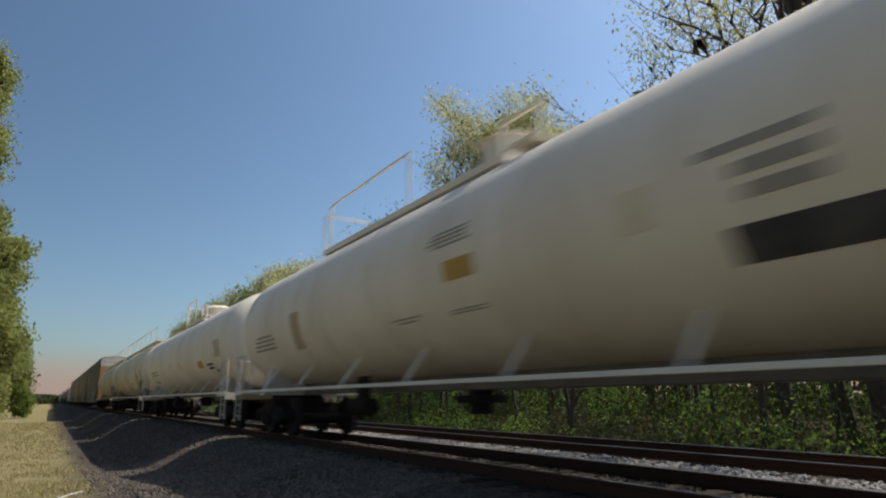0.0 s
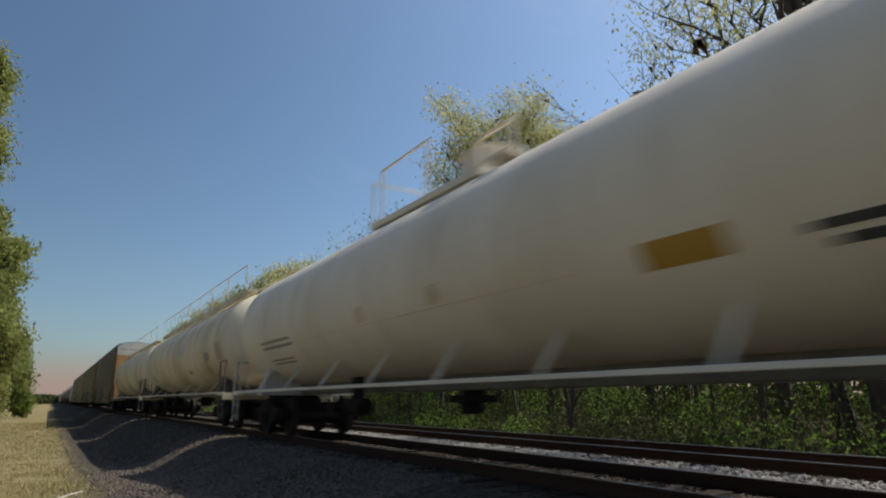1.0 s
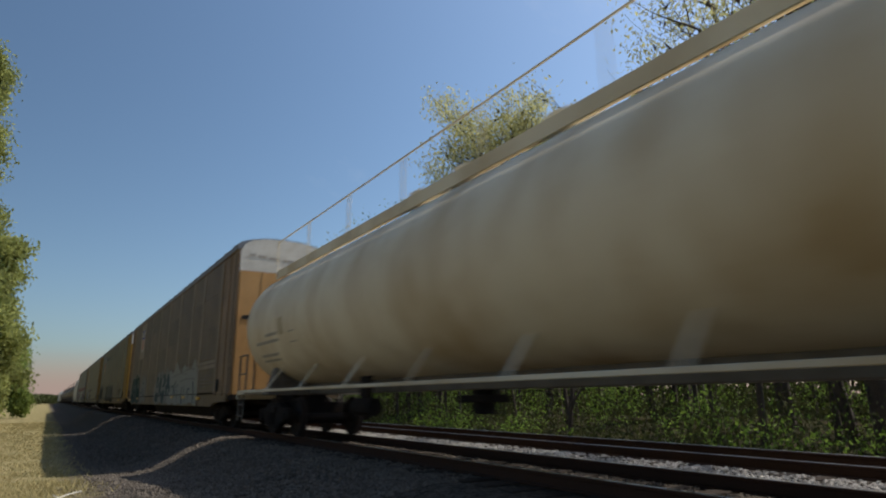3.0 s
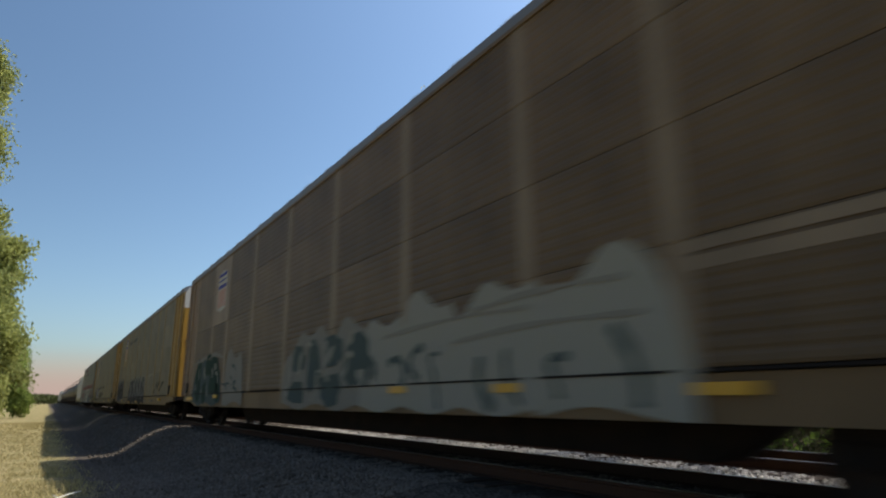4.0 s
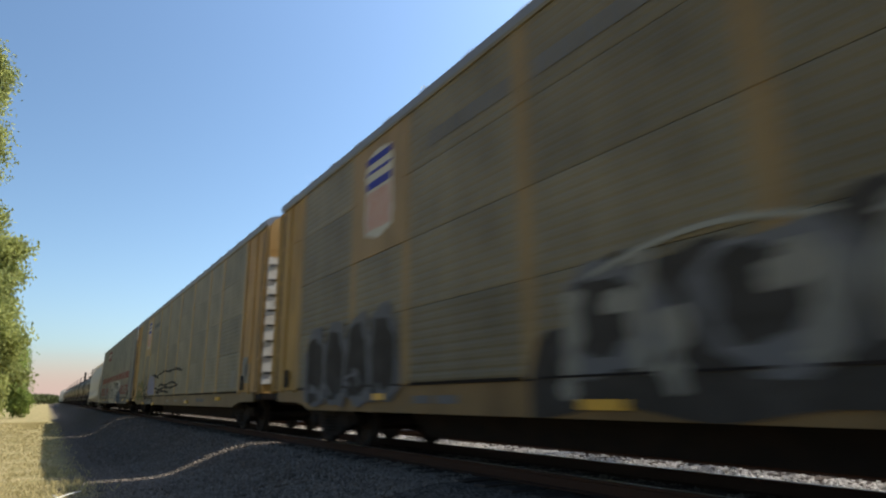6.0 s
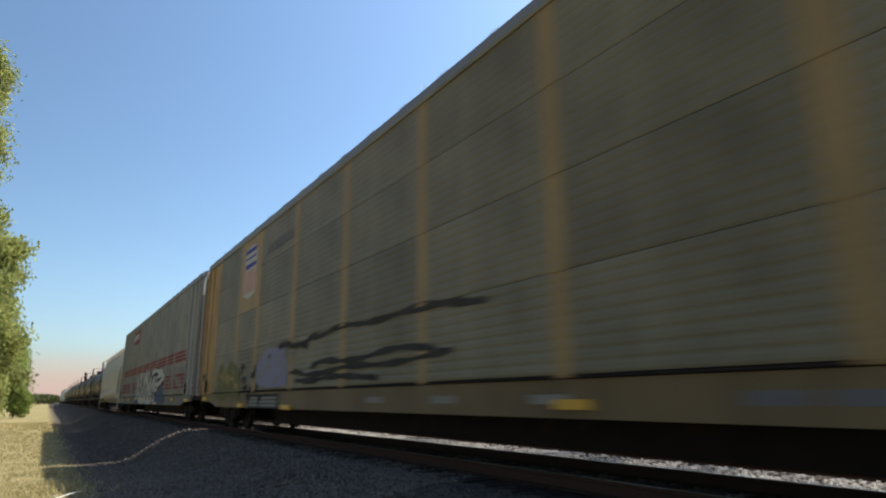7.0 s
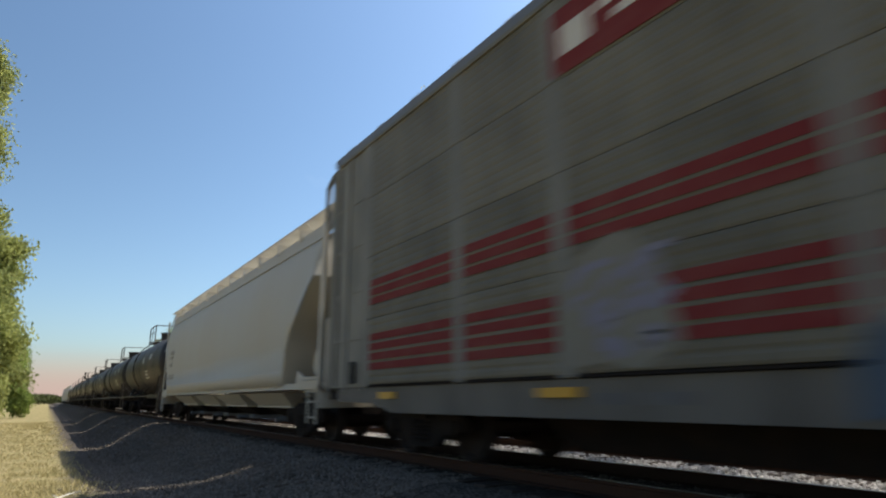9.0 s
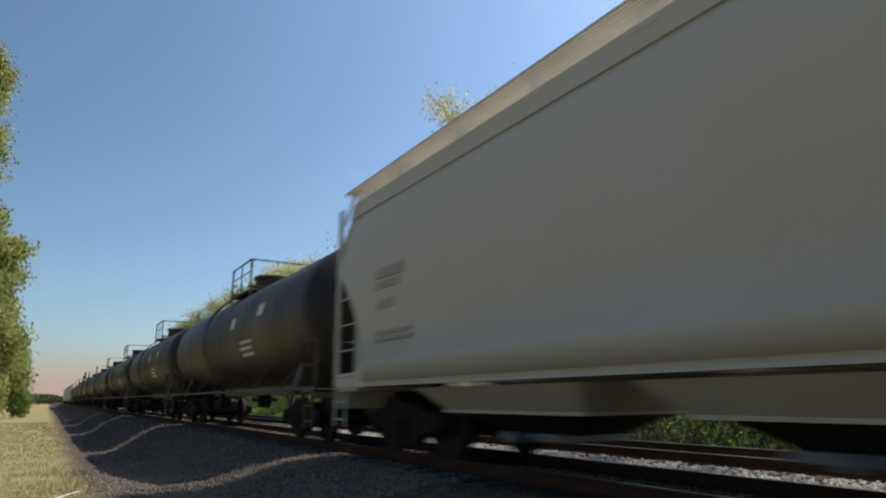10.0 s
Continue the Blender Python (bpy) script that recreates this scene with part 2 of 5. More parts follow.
# ---- mesh helpers ----
def part(name, bm, mat, parent, label=""):
    me = bpy.data.meshes.new(name)
    bmesh.ops.recalc_face_normals(bm, faces=bm.faces)
    bm.to_mesh(me)
    bm.free()
    for m in (mat if isinstance(mat, (list, tuple)) else [mat]):
        me.materials.append(m)
    ob = new(name, me)
    ob.parent = parent
    return tagged(ob, label)


def share(name, ob, parent, m):
    o = new(name, ob.data)
    o.parent = parent
    o.matrix_basis = m
    return o


def raw(name, verts, faces, mat, parent=None, smooth=False):
    me = bpy.data.meshes.new(name)
    me.from_pydata(verts, [], faces)
    for m in (mat if isinstance(mat, (list, tuple)) else [mat]):
        me.materials.append(m)
    if smooth:
        me.polygons.foreach_set("use_smooth", [True] * len(me.polygons))
    ob = new(name, me)
    ob.parent = parent
    return ob


def box(bm, x0, x1, y0, y1, z0, z1, bevel=0.0):
    m = Matrix.LocRotScale(((x0 + x1) / 2, (y0 + y1) / 2, (z0 + z1) / 2), None, (abs(x1 - x0), abs(y1 - y0), abs(z1 - z0)))
    r = bmesh.ops.create_cube(bm, size=1, matrix=m)
    if bevel:
        es = {e for v in r["verts"] for e in v.link_edges}
        bmesh.ops.bevel(bm, geom=list(es), offset=bevel, segments=2, affect="EDGES", profile=0.5)


def rod(bm, p, q, r, n=8, r2=None):
    p, q = Vector(p), Vector(q)
    d = q - p
    m = Matrix.Translation((p + q) / 2) @ d.to_track_quat("Z", "Y").to_matrix().to_4x4()
    bmesh.ops.create_cone(bm, cap_ends=True, segments=n, radius1=r, radius2=r if r2 is None else r2, depth=d.length, matrix=m)


def loft(bm, rings, close=True, caps=True, smooth=False):
    """Skin through rings of points."""
    rows = [[bm.verts.new(p) for p in ring] for ring in rings]
    n = len(rows[0])
    for a, b in zip(rows, rows[1:]):
        for i in range(n if close else n - 1):
            f = bm.faces.new((a[i], a[(i + 1) % n], b[(i + 1) % n], b[i]))
            f.smooth = smooth
    if caps and close:
        bm.faces.new(rows[0])
        bm.faces.new(rows[-1])


def prism(bm, outline, y0, y1):
    """An outline in x, z drawn along y."""
    loft(bm, [[(x, y0, z) for x, z in outline], [(x, y1, z) for x, z in outline]])


def plate(bm, outline, x0, x1):
    """An outline in y, z with its thickness along x."""
    loft(bm, [[(x0, y, z) for y, z in outline], [(x1, y, z) for y, z in outline]])


# ---- ground ----
PROFILE = [(-400, 1.15), (-60, 1.1), (-12, 1.04), (0.2, 1.0), (1.7, 1.0), (2.2, 0.98), (2.6, 0.88), (3.0, 0.63), (3.45, 0.33), (3.9, 0.12),
           (4.3, 0.0), (5.0, 0.0), (11.6, 0.0), (13.0, 0.55), (15.0, 0.5), (20.0, 0.0), (40.0, -0.8), (120.0, -1.2), (400, -1.2)]
DEPTH = [(-100, 0.34), (9, 0.36), (12, 0.43), (15.6, 0.66), (18.5, 0.84), (25, 1.03), (40, 1.10), (2000, 1.10)]


def along(table, v):
    for (a, za), (b, zb) in zip(table, table[1:]):
        if v <= b:
            return za + (zb - za) * max(0.0, v - a) / (b - a)
    return table[-1][1]


def ground_z(x, y=0.0):
    """The bed is level under the rails; the verge beside it falls away with distance."""
    return -0.19 - along(PROFILE, x) * (along(DEPTH, y) if x < 4.3 else 1.0)


def build_ground():
    xs = sorted({p[0] for p in PROFILE} | {-200, -120, -30, -20, -8, -6, -4, -3, -2, -1.2, -0.5, 0.7, 1.0, 1.75, 2.3, 2.7, 3.1, 3.55, 4.0, 4.65, 12.3, 14, 17, 23, 27, 32, 60, 250} | {-4 + 0.25 * i for i in range(40)})
    ys = [-60, -30, -15, -8, -4, 0] + [2 + 0.45 * i for i in range(90)] + [44, 48, 54, 62, 72, 90, 120, 160, 240, 400, 800, 1500]
    verts, faces = [], []
    for y in ys:
        for x in xs:
            bumpy = 0.025 * noise.noise((x * 0.9, y * 0.55, 1.3)) + 0.02 * noise.noise((x * 2.3, y * 1.9, 4.1)) if -20 < x < 4.6 or x > 12 else 0.0
            verts.append((x, y, ground_z(x, y) + bumpy))
    n = len(xs)
    for j in range(len(ys) - 1):
        for i in range(n - 1):
            faces.append((j * n + i, j * n + i + 1, (j + 1) * n + i + 1, (j + 1) * n + i))
    m = bpy.data.materials.new("ballast_and_grass")
    m.use_nodes = True
    nd, l = m.node_tree.nodes, m.node_tree.links
    b = nd["Principled BSDF"]
    tc = nd.new("ShaderNodeTexCoord")
    sep = nd.new("ShaderNodeSeparateXYZ")
    l.new(tc.outputs["Object"], sep.inputs[0])
    edge = nd.new("ShaderNodeTexNoise")
    edge.inputs["Scale"].default_value, edge.inputs["Detail"].default_value = 0.8, 5.0
    l.new(tc.outputs["Object"], edge.inputs["Vector"])
    off = nd.new("ShaderNodeMath")
    off.operation = "MULTIPLY_ADD"
    off.inputs[1].default_value = 1.6
    l.new(edge.outputs["Fac"], off.inputs[0])
    l.new(sep.outputs["X"], off.inputs[2])
    left = nd.new("ShaderNodeMapRange")
    left.inputs["From Min"].default_value, left.inputs["From Max"].default_value = 1.1, 2.0
    l.new(off.outputs[0], left.inputs["Value"])
    right = nd.new("ShaderNodeMapRange")
    right.inputs["From Min"].default_value, right.inputs["From Max"].default_value = 13.6, 12.6
    l.new(off.outputs[0], right.inputs["Value"])
    both = nd.new("ShaderNodeMath")
    both.operation = "MULTIPLY"
    l.new(left.outputs[0], both.inputs[0])
    l.new(right.outputs[0], both.inputs[1])
    vor = nd.new("ShaderNodeTexVoronoi")
    vor.inputs["Scale"].default_value = 22.0
    l.new(tc.outputs["Object"], vor.inputs["Vector"])
    stone = nd.new("ShaderNodeMix")
    stone.data_type = "RGBA"
    # bed colours lowered to hold the shade beside the train
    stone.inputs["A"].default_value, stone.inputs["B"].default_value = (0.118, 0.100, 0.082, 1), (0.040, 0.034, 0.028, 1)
    sepc = nd.new("ShaderNodeSeparateColor")
    l.new(vor.outputs["Color"], sepc.inputs[0])
    l.new(sepc.outputs[0], stone.inputs["Factor"])
    gn = nd.new("ShaderNodeTexNoise")
    gn.inputs["Scale"].default_value, gn.inputs["Detail"].default_value, gn.inputs["Roughness"].default_value = 1.6, 8.0, 0.7
    l.new(tc.outputs["Object"], gn.inputs["Vector"])
    gr = nd.new("ShaderNodeValToRGB")
    gr.color_ramp.elements[0].position, gr.color_ramp.elements[0].color = 0.32, (0.13, 0.12, 0.045, 1)
    gr.color_ramp.elements[1].position, gr.color_ramp.elements[1].color = 0.62, (0.30, 0.245, 0.13, 1)
    l.new(gn.outputs["Fac"], gr.inputs[0])
    # leaf litter of the woodland floor, with tree shade put into its colours
    shaded_litter = nd.new("ShaderNodeValToRGB")
    shaded_litter.color_ramp.elements[0].position, shaded_litter.color_ramp.elements[0].color = 0.35, (0.022, 0.026, 0.010, 1)
    shaded_litter.color_ramp.elements[1].position, shaded_litter.color_ramp.elements[1].color = 0.65, (0.060, 0.048, 0.028, 1)
    l.new(gn.outputs["Fac"], shaded_litter.inputs[0])
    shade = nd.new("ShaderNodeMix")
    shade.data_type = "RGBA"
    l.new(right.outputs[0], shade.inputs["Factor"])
    l.new(shaded_litter.outputs[0], shade.inputs["A"])
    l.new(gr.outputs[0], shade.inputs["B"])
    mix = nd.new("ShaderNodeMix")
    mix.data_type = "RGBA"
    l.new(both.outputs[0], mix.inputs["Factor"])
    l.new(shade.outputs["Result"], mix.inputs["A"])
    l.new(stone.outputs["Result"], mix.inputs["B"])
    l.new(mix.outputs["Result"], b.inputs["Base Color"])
    b.inputs["Roughness"].default_value, b.inputs["Specular IOR Level"].default_value = 0.95, 0.03
    bp = nd.new("ShaderNodeBump")
    bp.inputs["Strength"].default_value, bp.inputs["Distance"].default_value = 0.9, 0.04
    l.new(vor.outputs["Distance"], bp.inputs["Height"])
    l.new(bp.outputs[0], b.inputs["Normal"])
    ob = raw("ground", verts, faces, m, smooth=True)
    tagged(ob, "grey ballast bed between dry yellow grass and woodland floor with shade in its colour", "ground", kind="structure")


build_ground()

RAIL_SHAPE = [(-0.07, -0.17), (0.07, -0.17), (0.07, -0.158), (0.012, -0.14), (0.012, -0.045), (0.036, -0.035), (0.036, -0.006), (0.028, 0.0),
              (-0.028, 0.0), (-0.036, -0.006), (-0.036, -0.035), (-0.012, -0.045), (-0.012, -0.14), (-0.07, -0.158)]


def build_track(cx, label, worn):
    track = tagged(new("railway_track"), label, "railway track", "tracks", "structure")
    for side in (-1, 1):
        x = cx + side * GAUGE / 2
        bm = bmesh.new()
        prism(bm, [(x + a, b) for a, b in RAIL_SHAPE], -40, 900)
        bm.faces.ensure_lookup_table()
        for f in bm.faces:
            if f.calc_center_median().z > -0.004:
                f.material_index = 1
        part("rail", bm, [RUST, RAILHEAD], track, worn)
    bm = bmesh.new()
    box(bm, -1.28, 1.28, -0.115, 0.115, -0.34, -0.165, 0.012)
    first = part("tie", bm, TIE, track)
    rnd = random.Random(5)
    first.matrix_basis = pose(cx, -2, 0)
    for i in range(1, 150):
        share("tie", first, track, pose(cx + rnd.uniform(-0.04, 0.04), -2 + i * 0.5, rnd.uniform(-0.012, 0.01), 0, 0, rnd.uniform(-1, 1)))
    return track


build_track(TRACK_X, "main railway track of rusty steel rails on timber ties", "rail with a shiny worn head")
build_track(TRACK2_X, "second empty railway track of rusty rails on ties", "rail with a dull brown head")


# ---- rail car running gear ----
WHEEL_R = 0.457
SPINNING = []      # wheelsets, with the way that each stands in its truck


def wheelset_mesh():
    bm = bmesh.new()
    rod(bm, (-1.02, 0, 0), (1.02, 0, 0), 0.085, 10)
    for s in (-1, 1):
        prof = [(0.66, 0.487), (0.69, 0.487), (0.70, WHEEL_R), (0.80, WHEEL_R - 0.004), (0.80, 0.40), (0.75, 0.37), (0.74, 0.16), (0.80, 0.13), (0.80, 0.09),
                (0.62, 0.09), (0.62, 0.14), (0.68, 0.18), (0.69, 0.38), (0.66, 0.41)]
        rings = []
        for i in range(28):
            a = 2 * math.pi * i / 28
            rings.append([(s * x, r * math.cos(a), r * math.sin(a)) for x, r in prof])
        loft(bm, rings + [rings[0]], caps=False)
        for i in range(3):      # bolts of the bearing cap
            a = 2 * math.pi * i / 3
            box(bm, s * 1.02, s * 1.05, 0.05 * math.cos(a) - 0.012, 0.05 * math.cos(a) + 0.012, 0.05 * math.sin(a) - 0.012, 0.05 * math.sin(a) + 0.012)
    bmesh.ops.remove_doubles(bm, verts=bm.verts, dist=0.0005)
    return bm


def truck_mesh():
    bm = bmesh.new()
    half = [(0.0, 0.80), (0.40, 0.79), (0.70, 0.66), (1.08, 0.65), (1.16, 0.58), (1.14, 0.42), (1.04, 0.38), (1.03, 0.56), (0.76, 0.56), (0.74, 0.40), (0.42, 0.19), (0.0, 0.17)]
    outline = half + [(-a, b) for a, b in reversed(half[1:-1])]
    for s in (-1, 1):
        plate(bm, outline, s * 0.93, s * 1.09)
        for y in (-0.15, 0.0, 0.15):      # springs stand out of the frame's window
            for k in range(5):
                rod(bm, (s * 1.115, y, 0.27 + 0.06 * k), (s * 1.115, y, 0.30 + 0.06 * k), 0.062, 8)
        box(bm, s * 1.08, s * 1.13, -0.30, 0.30, 0.56, 0.70, 0.015)
        for y in (-0.89, 0.89):
            rod(bm, (s * 1.0, y, WHEEL_R), (s * 1.13, y, WHEEL_R), 0.12, 12)
    box(bm, -1.1, 1.1, -0.22, 0.22, 0.50, 0.80, 0.03)
    box(bm, -0.9, 0.9, -0.06, 0.06, 0.25, 0.38)
    rod(bm, (0, 0, 0.78), (0, 0, 0.98), 0.32, 16)
    return bm


FIRST = {}


def add_truck(car, y):
    if "truck" not in FIRST:
        FIRST["truck"] = part("truck", truck_mesh(), IRON, car, "cast iron truck frame with springs")
        FIRST["truck"].matrix_basis = pose(0, y, 0)
        truck = FIRST["truck"]
    else:
        truck = tagged(share("truck", FIRST["truck"], car, pose(0, y, 0)), "cast iron truck frame with springs")
    for dy in (-0.89, 0.89):
        if "wheelset" not in FIRST:
            FIRST["wheelset"] = part("wheelset", wheelset_mesh(), WHEEL, truck, "steel wheels on an axle")
            ws = FIRST["wheelset"]
        else:
            ws = tagged(share("wheelset", FIRST["wheelset"], truck, pose(0, 0, 0)), "steel wheels on an axle")
        ws.matrix_basis = pose(0, dy, WHEEL_R)
        SPINNING.append((ws, car, dy))


def add_coupler(car, y, way):
    bm = bmesh.new()
    box(bm, -0.10, 0.10, min(y, y + way * 0.35), max(y, y + way * 0.35), 0.74, 0.93, 0.02)
    box(bm, -0.17, 0.14, min(y + way * 0.3, y + way * 0.56), max(y + way * 0.3, y + way * 0.56), 0.70, 0.98, 0.04)
    rod(bm, (0.25, y, 0.8), (0.28, y + way * 0.5, 0.55), 0.03, 6)
    part("coupler", bm, IRON, car)


def ladder(bm, x, y0, y1, z0, z1, along="y", step=0.32, r=0.016):
    """Two stiles and rungs; across y at depth x, or across x at depth y."""
    ends = ((x, y0), (x, y1)) if along == "y" else ((y0, x), (y1, x))
    for a, b in ends:
        rod(bm, (a, b, z0), (a, b, z1), r * 1.3, 6)
    z = z0 + 0.12
    while z < z1:
        rod(bm, (*ends[0], z), (*ends[1], z), r, 6)
        z += step


def pipe(bm, pts, r=0.02, n=6):
    """One bent tube through points."""
    pts = [Vector(p) for p in pts]
    rings, u = [], None
    for i, p in enumerate(pts):
        a, b = (p - pts[i - 1]).normalized() if i else None, (pts[i + 1] - p).normalized() if i + 1 < len(pts) else None
        d = (a + b).normalized() if a and b else (a or b)
        u = d.orthogonal().normalized() if u is None else (u - d * u.dot(d)).normalized()
        v = d.cross(u)
        wide = r / max(0.5, d.dot(a)) if a and b else r
        rings.append([tuple(p + (u * math.cos(2 * math.pi * k / n) + v * math.sin(2 * math.pi * k / n)) * wide) for k in range(n)])
    loft(bm, rings)


# ---- tank cars ----
TZ, TR = 2.80, 1.56


def tank_patch(car, name, y0, y1, z0, z1, mat, label="", lift=0.006):
    """A painted patch that lies on the near side of the tank, with a little thickness."""
    bm = bmesh.new()
    rows = []
    for k in range(7):
        z = z0 + (z1 - z0) * k / 6
        dx = math.sqrt(max(0.0, (TR + lift) ** 2 - (z - TZ) ** 2))
        di = math.sqrt(max(0.0, (TR + 0.001) ** 2 - (z - TZ) ** 2))
        rows.append([(-dx, y0, z), (-dx, y1, z), (-di, y1, z), (-di, y0, z)])
    loft(bm, rows)
    return part(name, bm, mat, car, label)


def tank_lines(car, y0, y1, z0, z1, n, mat, seed):
    """Small unreadable stencilled lines, as bars."""
    rnd = random.Random(seed)
    h = (z1 - z0) / n
    for i in range(n):
        a = y0 + rnd.uniform(0, 0.12) * (y1 - y0)
        b = y1 - rnd.uniform(0, 0.25) * (y1 - y0)
        tank_patch(car, "stencil_line", a, b, z0 + i * h + 0.25 * h, z0 + i * h + 0.75 * h, mat)


def tank_ring(car, y, w, mat, name="jacket_band", lift=0.008):
    bm = bmesh.new()
    rings = []
    for i in range(49):
        a = 2 * math.pi * i / 48
        c, s = math.cos(a), math.sin(a)
        rings.append([((TR + lift) * c, y - w / 2, TZ + (TR + lift) * s), ((TR + lift) * c, y + w / 2, TZ + (TR + lift) * s),
                      ((TR - 0.01) * c, y + w / 2, TZ + (TR - 0.01) * s), ((TR - 0.01) * c, y - w / 2, TZ + (TR - 0.01) * s)])
    loft(bm, rings, caps=False)
    return part(name, bm, mat, car)


def tank_car(length, paint, label, top="platform", frame_paint=None, bands=(), group="tank cars", end_paint=None, ladder_at=None, rail_at=(2.2, 6.0), middle=None):
    """length: from coupler to coupler. The car's own y runs from its leading coupler to its trailing one."""
    car = tagged(new("tank_car"), label, "tank car", group)
    frame_paint = frame_paint or paint
    end_paint = end_paint or paint
    a, b = 0.55, length - 0.55
    bm = bmesh.new()
    ya, hd = 0.60, 0.78
    prof = []
    for k in range(12):
        r = math.sin(math.pi / 2 * k / 11)
        prof.append((ya + hd * (1 - math.sqrt(1 - r * r)), max(TR * r, 0.02)))
    prof += [(length - y, r) for y, r in reversed(prof)]
    loft(bm, [[(r * math.cos(2 * math.pi * i / 56), y, TZ + r * math.sin(2 * math.pi * i / 56)) for i in range(56)] for y, r in prof], smooth=True)
    part("tank", bm, paint, car)
    for y in bands:
        tank_ring(car, y, 0.05, paint)
    for s in (-1, 1):
        bm = bmesh.new()
        box(bm, s * 1.50 - 0.025, s * 1.50 + 0.025, a + 0.1, b - 0.1, 1.055, 1.115, 0.01)
        part("side_rail", bm, frame_paint, car, "thin steel side rail")
        n = int((b - a) / 2.2)
        for i in range(1, n):
            y = a + (b - a) * i / n
            bm = bmesh.new()
            loft(bm, [[(s * 1.47, y - 0.03, 1.07), (s * 1.47, y + 0.03, 1.07), (s * 1.43, y + 0.03, 1.07), (s * 1.43, y - 0.03, 1.07)],
                      [(s * 1.02, y - 0.04, 1.66), (s * 1.02, y + 0.04, 1.66), (s * 0.98, y + 0.04, 1.66), (s * 0.98, y - 0.04, 1.66)]])
            part("bracket", bm, frame_paint, car)
    bm = bmesh.new()
    box(bm, -0.22, 0.22, a, b, 1.0, 1.30, 0.02)
    part("centre_sill", bm, FRAME, car, "brown dirty steel centre sill")
    for y, way in ((a, 1), (b, -1)):
        bm = bmesh.new()
        box(bm, -1.52, 1.52, min(y, y + way * 0.75), max(y, y + way * 0.75), 1.00, 1.06, 0.01)
        box(bm, -1.52, 1.52, min(y, y + way * 0.10), max(y, y + way * 0.10), 0.88, 1.08, 0.01)
        part("end_platform", bm, frame_paint, car)
        bm = bmesh.new()
        box(bm, -0.45, 0.45, min(y, y + way * 1.6), max(y, y + way * 1.6), 0.78, 0.995)
        part("stub_sill", bm, IRON, car)
        ty = y + way * 2.0
        bm = bmesh.new()
        loft(bm, [[(-1.30, ty - 0.22, 0.98), (1.30, ty - 0.22, 0.98), (1.30, ty + 0.22, 0.98), (-1.30, ty + 0.22, 0.98)],
                  [(-1.08, ty - 0.16, 1.66), (1.08, ty - 0.16, 1.66), (1.08, ty + 0.16, 1.66), (-1.08, ty + 0.16, 1.66)]])
        part("saddle", bm, end_paint, car)
        for s in (-1, 1):
            bm = bmesh.new()
            x = s * 1.48
            pipe(bm, [(x, y + way * 0.05, 1.05), (x, y + way * 0.05, 2.05), (x, y + way * 0.75, 2.05), (x, y + way * 0.75, 1.05)], 0.022)
            pipe(bm, [(x, y + way * 0.05, 1.55), (x, y + way * 0.75, 1.55)], 0.018)
            part("grab_rail", bm, end_paint, car)
            bm = bmesh.new()
            ladder(bm, x, y + way * 0.12, y + way * 0.60, 0.32, 1.05, step=0.30)
            part("step_ladder", bm, end_paint, car)
        bm = bmesh.new()
        pipe(bm, [(-1.1, y + way * 0.08, 1.05), (-1.1, y + way * 0.08, 2.0), (1.1, y + way * 0.08, 2.0), (1.1, y + way * 0.08, 1.05)], 0.02)
        part("end_rail", bm, end_paint, car)
        add_truck(car, ty)
        add_coupler(car, y, -way)
    # bottom outlet
    bm = bmesh.new()
    rod(bm, (0, length / 2, 0.62), (0, length / 2, 1.3), 0.22, 14)
    box(bm, -0.3, 0.3, length / 2 - 0.35, length / 2 + 0.35, 0.80, 0.92, 0.02)
    part("outlet_valve", bm, IRON, car)
    bm = bmesh.new()
    rod(bm, (-0.75, length * 0.62, 0.72), (-0.75, length * 0.62 + 0.8, 0.72), 0.17, 12)
    box(bm, -0.8, -0.7, length * 0.62 + 0.2, length * 0.62 + 0.6, 0.86, 1.3)
    part("brake_reservoir", bm, IRON, car)
    m, zt = middle or length / 2, TZ + TR
    if top == "platform":
        bm = bmesh.new()
        rod(bm, (0, m, zt - 0.1), (0, m, zt + 0.42), 0.52, 20)
        rod(bm, (0, m, zt + 0.42), (0, m, zt + 0.50), 0.58, 20)
        part("manway", bm, paint, car)
        bm = bmesh.new()
        for x in (-1.0, 0.62):
            box(bm, x, x + 0.38, m - 1.15, m + 1.15, zt - 0.16, zt - 0.11)
        box(bm, -1.0, 1.0, m - 1.15, m - 0.85, zt - 0.05, zt + 0.0)
        box(bm, -1.0, 1.0, m + 0.85, m + 1.15, zt - 0.05, zt + 0.0)
        part("top_platform", bm, frame_paint, car)
        for x in (-1.0, 1.0):
            bm = bmesh.new()
            pipe(bm, [(x, m - 1.15, zt - 0.3), (x, m - 1.15, zt + 0.82), (x, m + 1.15, zt + 0.82), (x, m + 1.15, zt - 0.3)], 0.025)
            part("railing", bm, frame_paint, car)
            for p, q in (((x, m - 1.15, zt + 0.45), (x, m + 1.15, zt + 0.45)), ((x, m, zt - 0.15), (x, m, zt + 0.82))):
                bm = bmesh.new()
                pipe(bm, [p, q], 0.02)
                part("rail_bar", bm, frame_paint, car)
        bm = bmesh.new()
        pipe(bm, [(-1, m - 1.15, zt + 0.82), (1, m - 1.15, zt + 0.82)], 0.025)
        part("rail_bar", bm, frame_paint, car)
    elif top == "walkway":
        for s in (-1, 1):
            bm = bmesh.new()
            prism(bm, [(s * 0.82, zt - 0.16), (s * 0.82, zt + 0.07), (s * 0.44, zt + 0.07), (s * 0.44, zt + 0.03), (s * 0.79, zt + 0.03), (s * 0.79, zt - 0.16)], 1.3, length - 1.3)
            part("running_board", bm, frame_paint, car, "cream running board along the tank top")
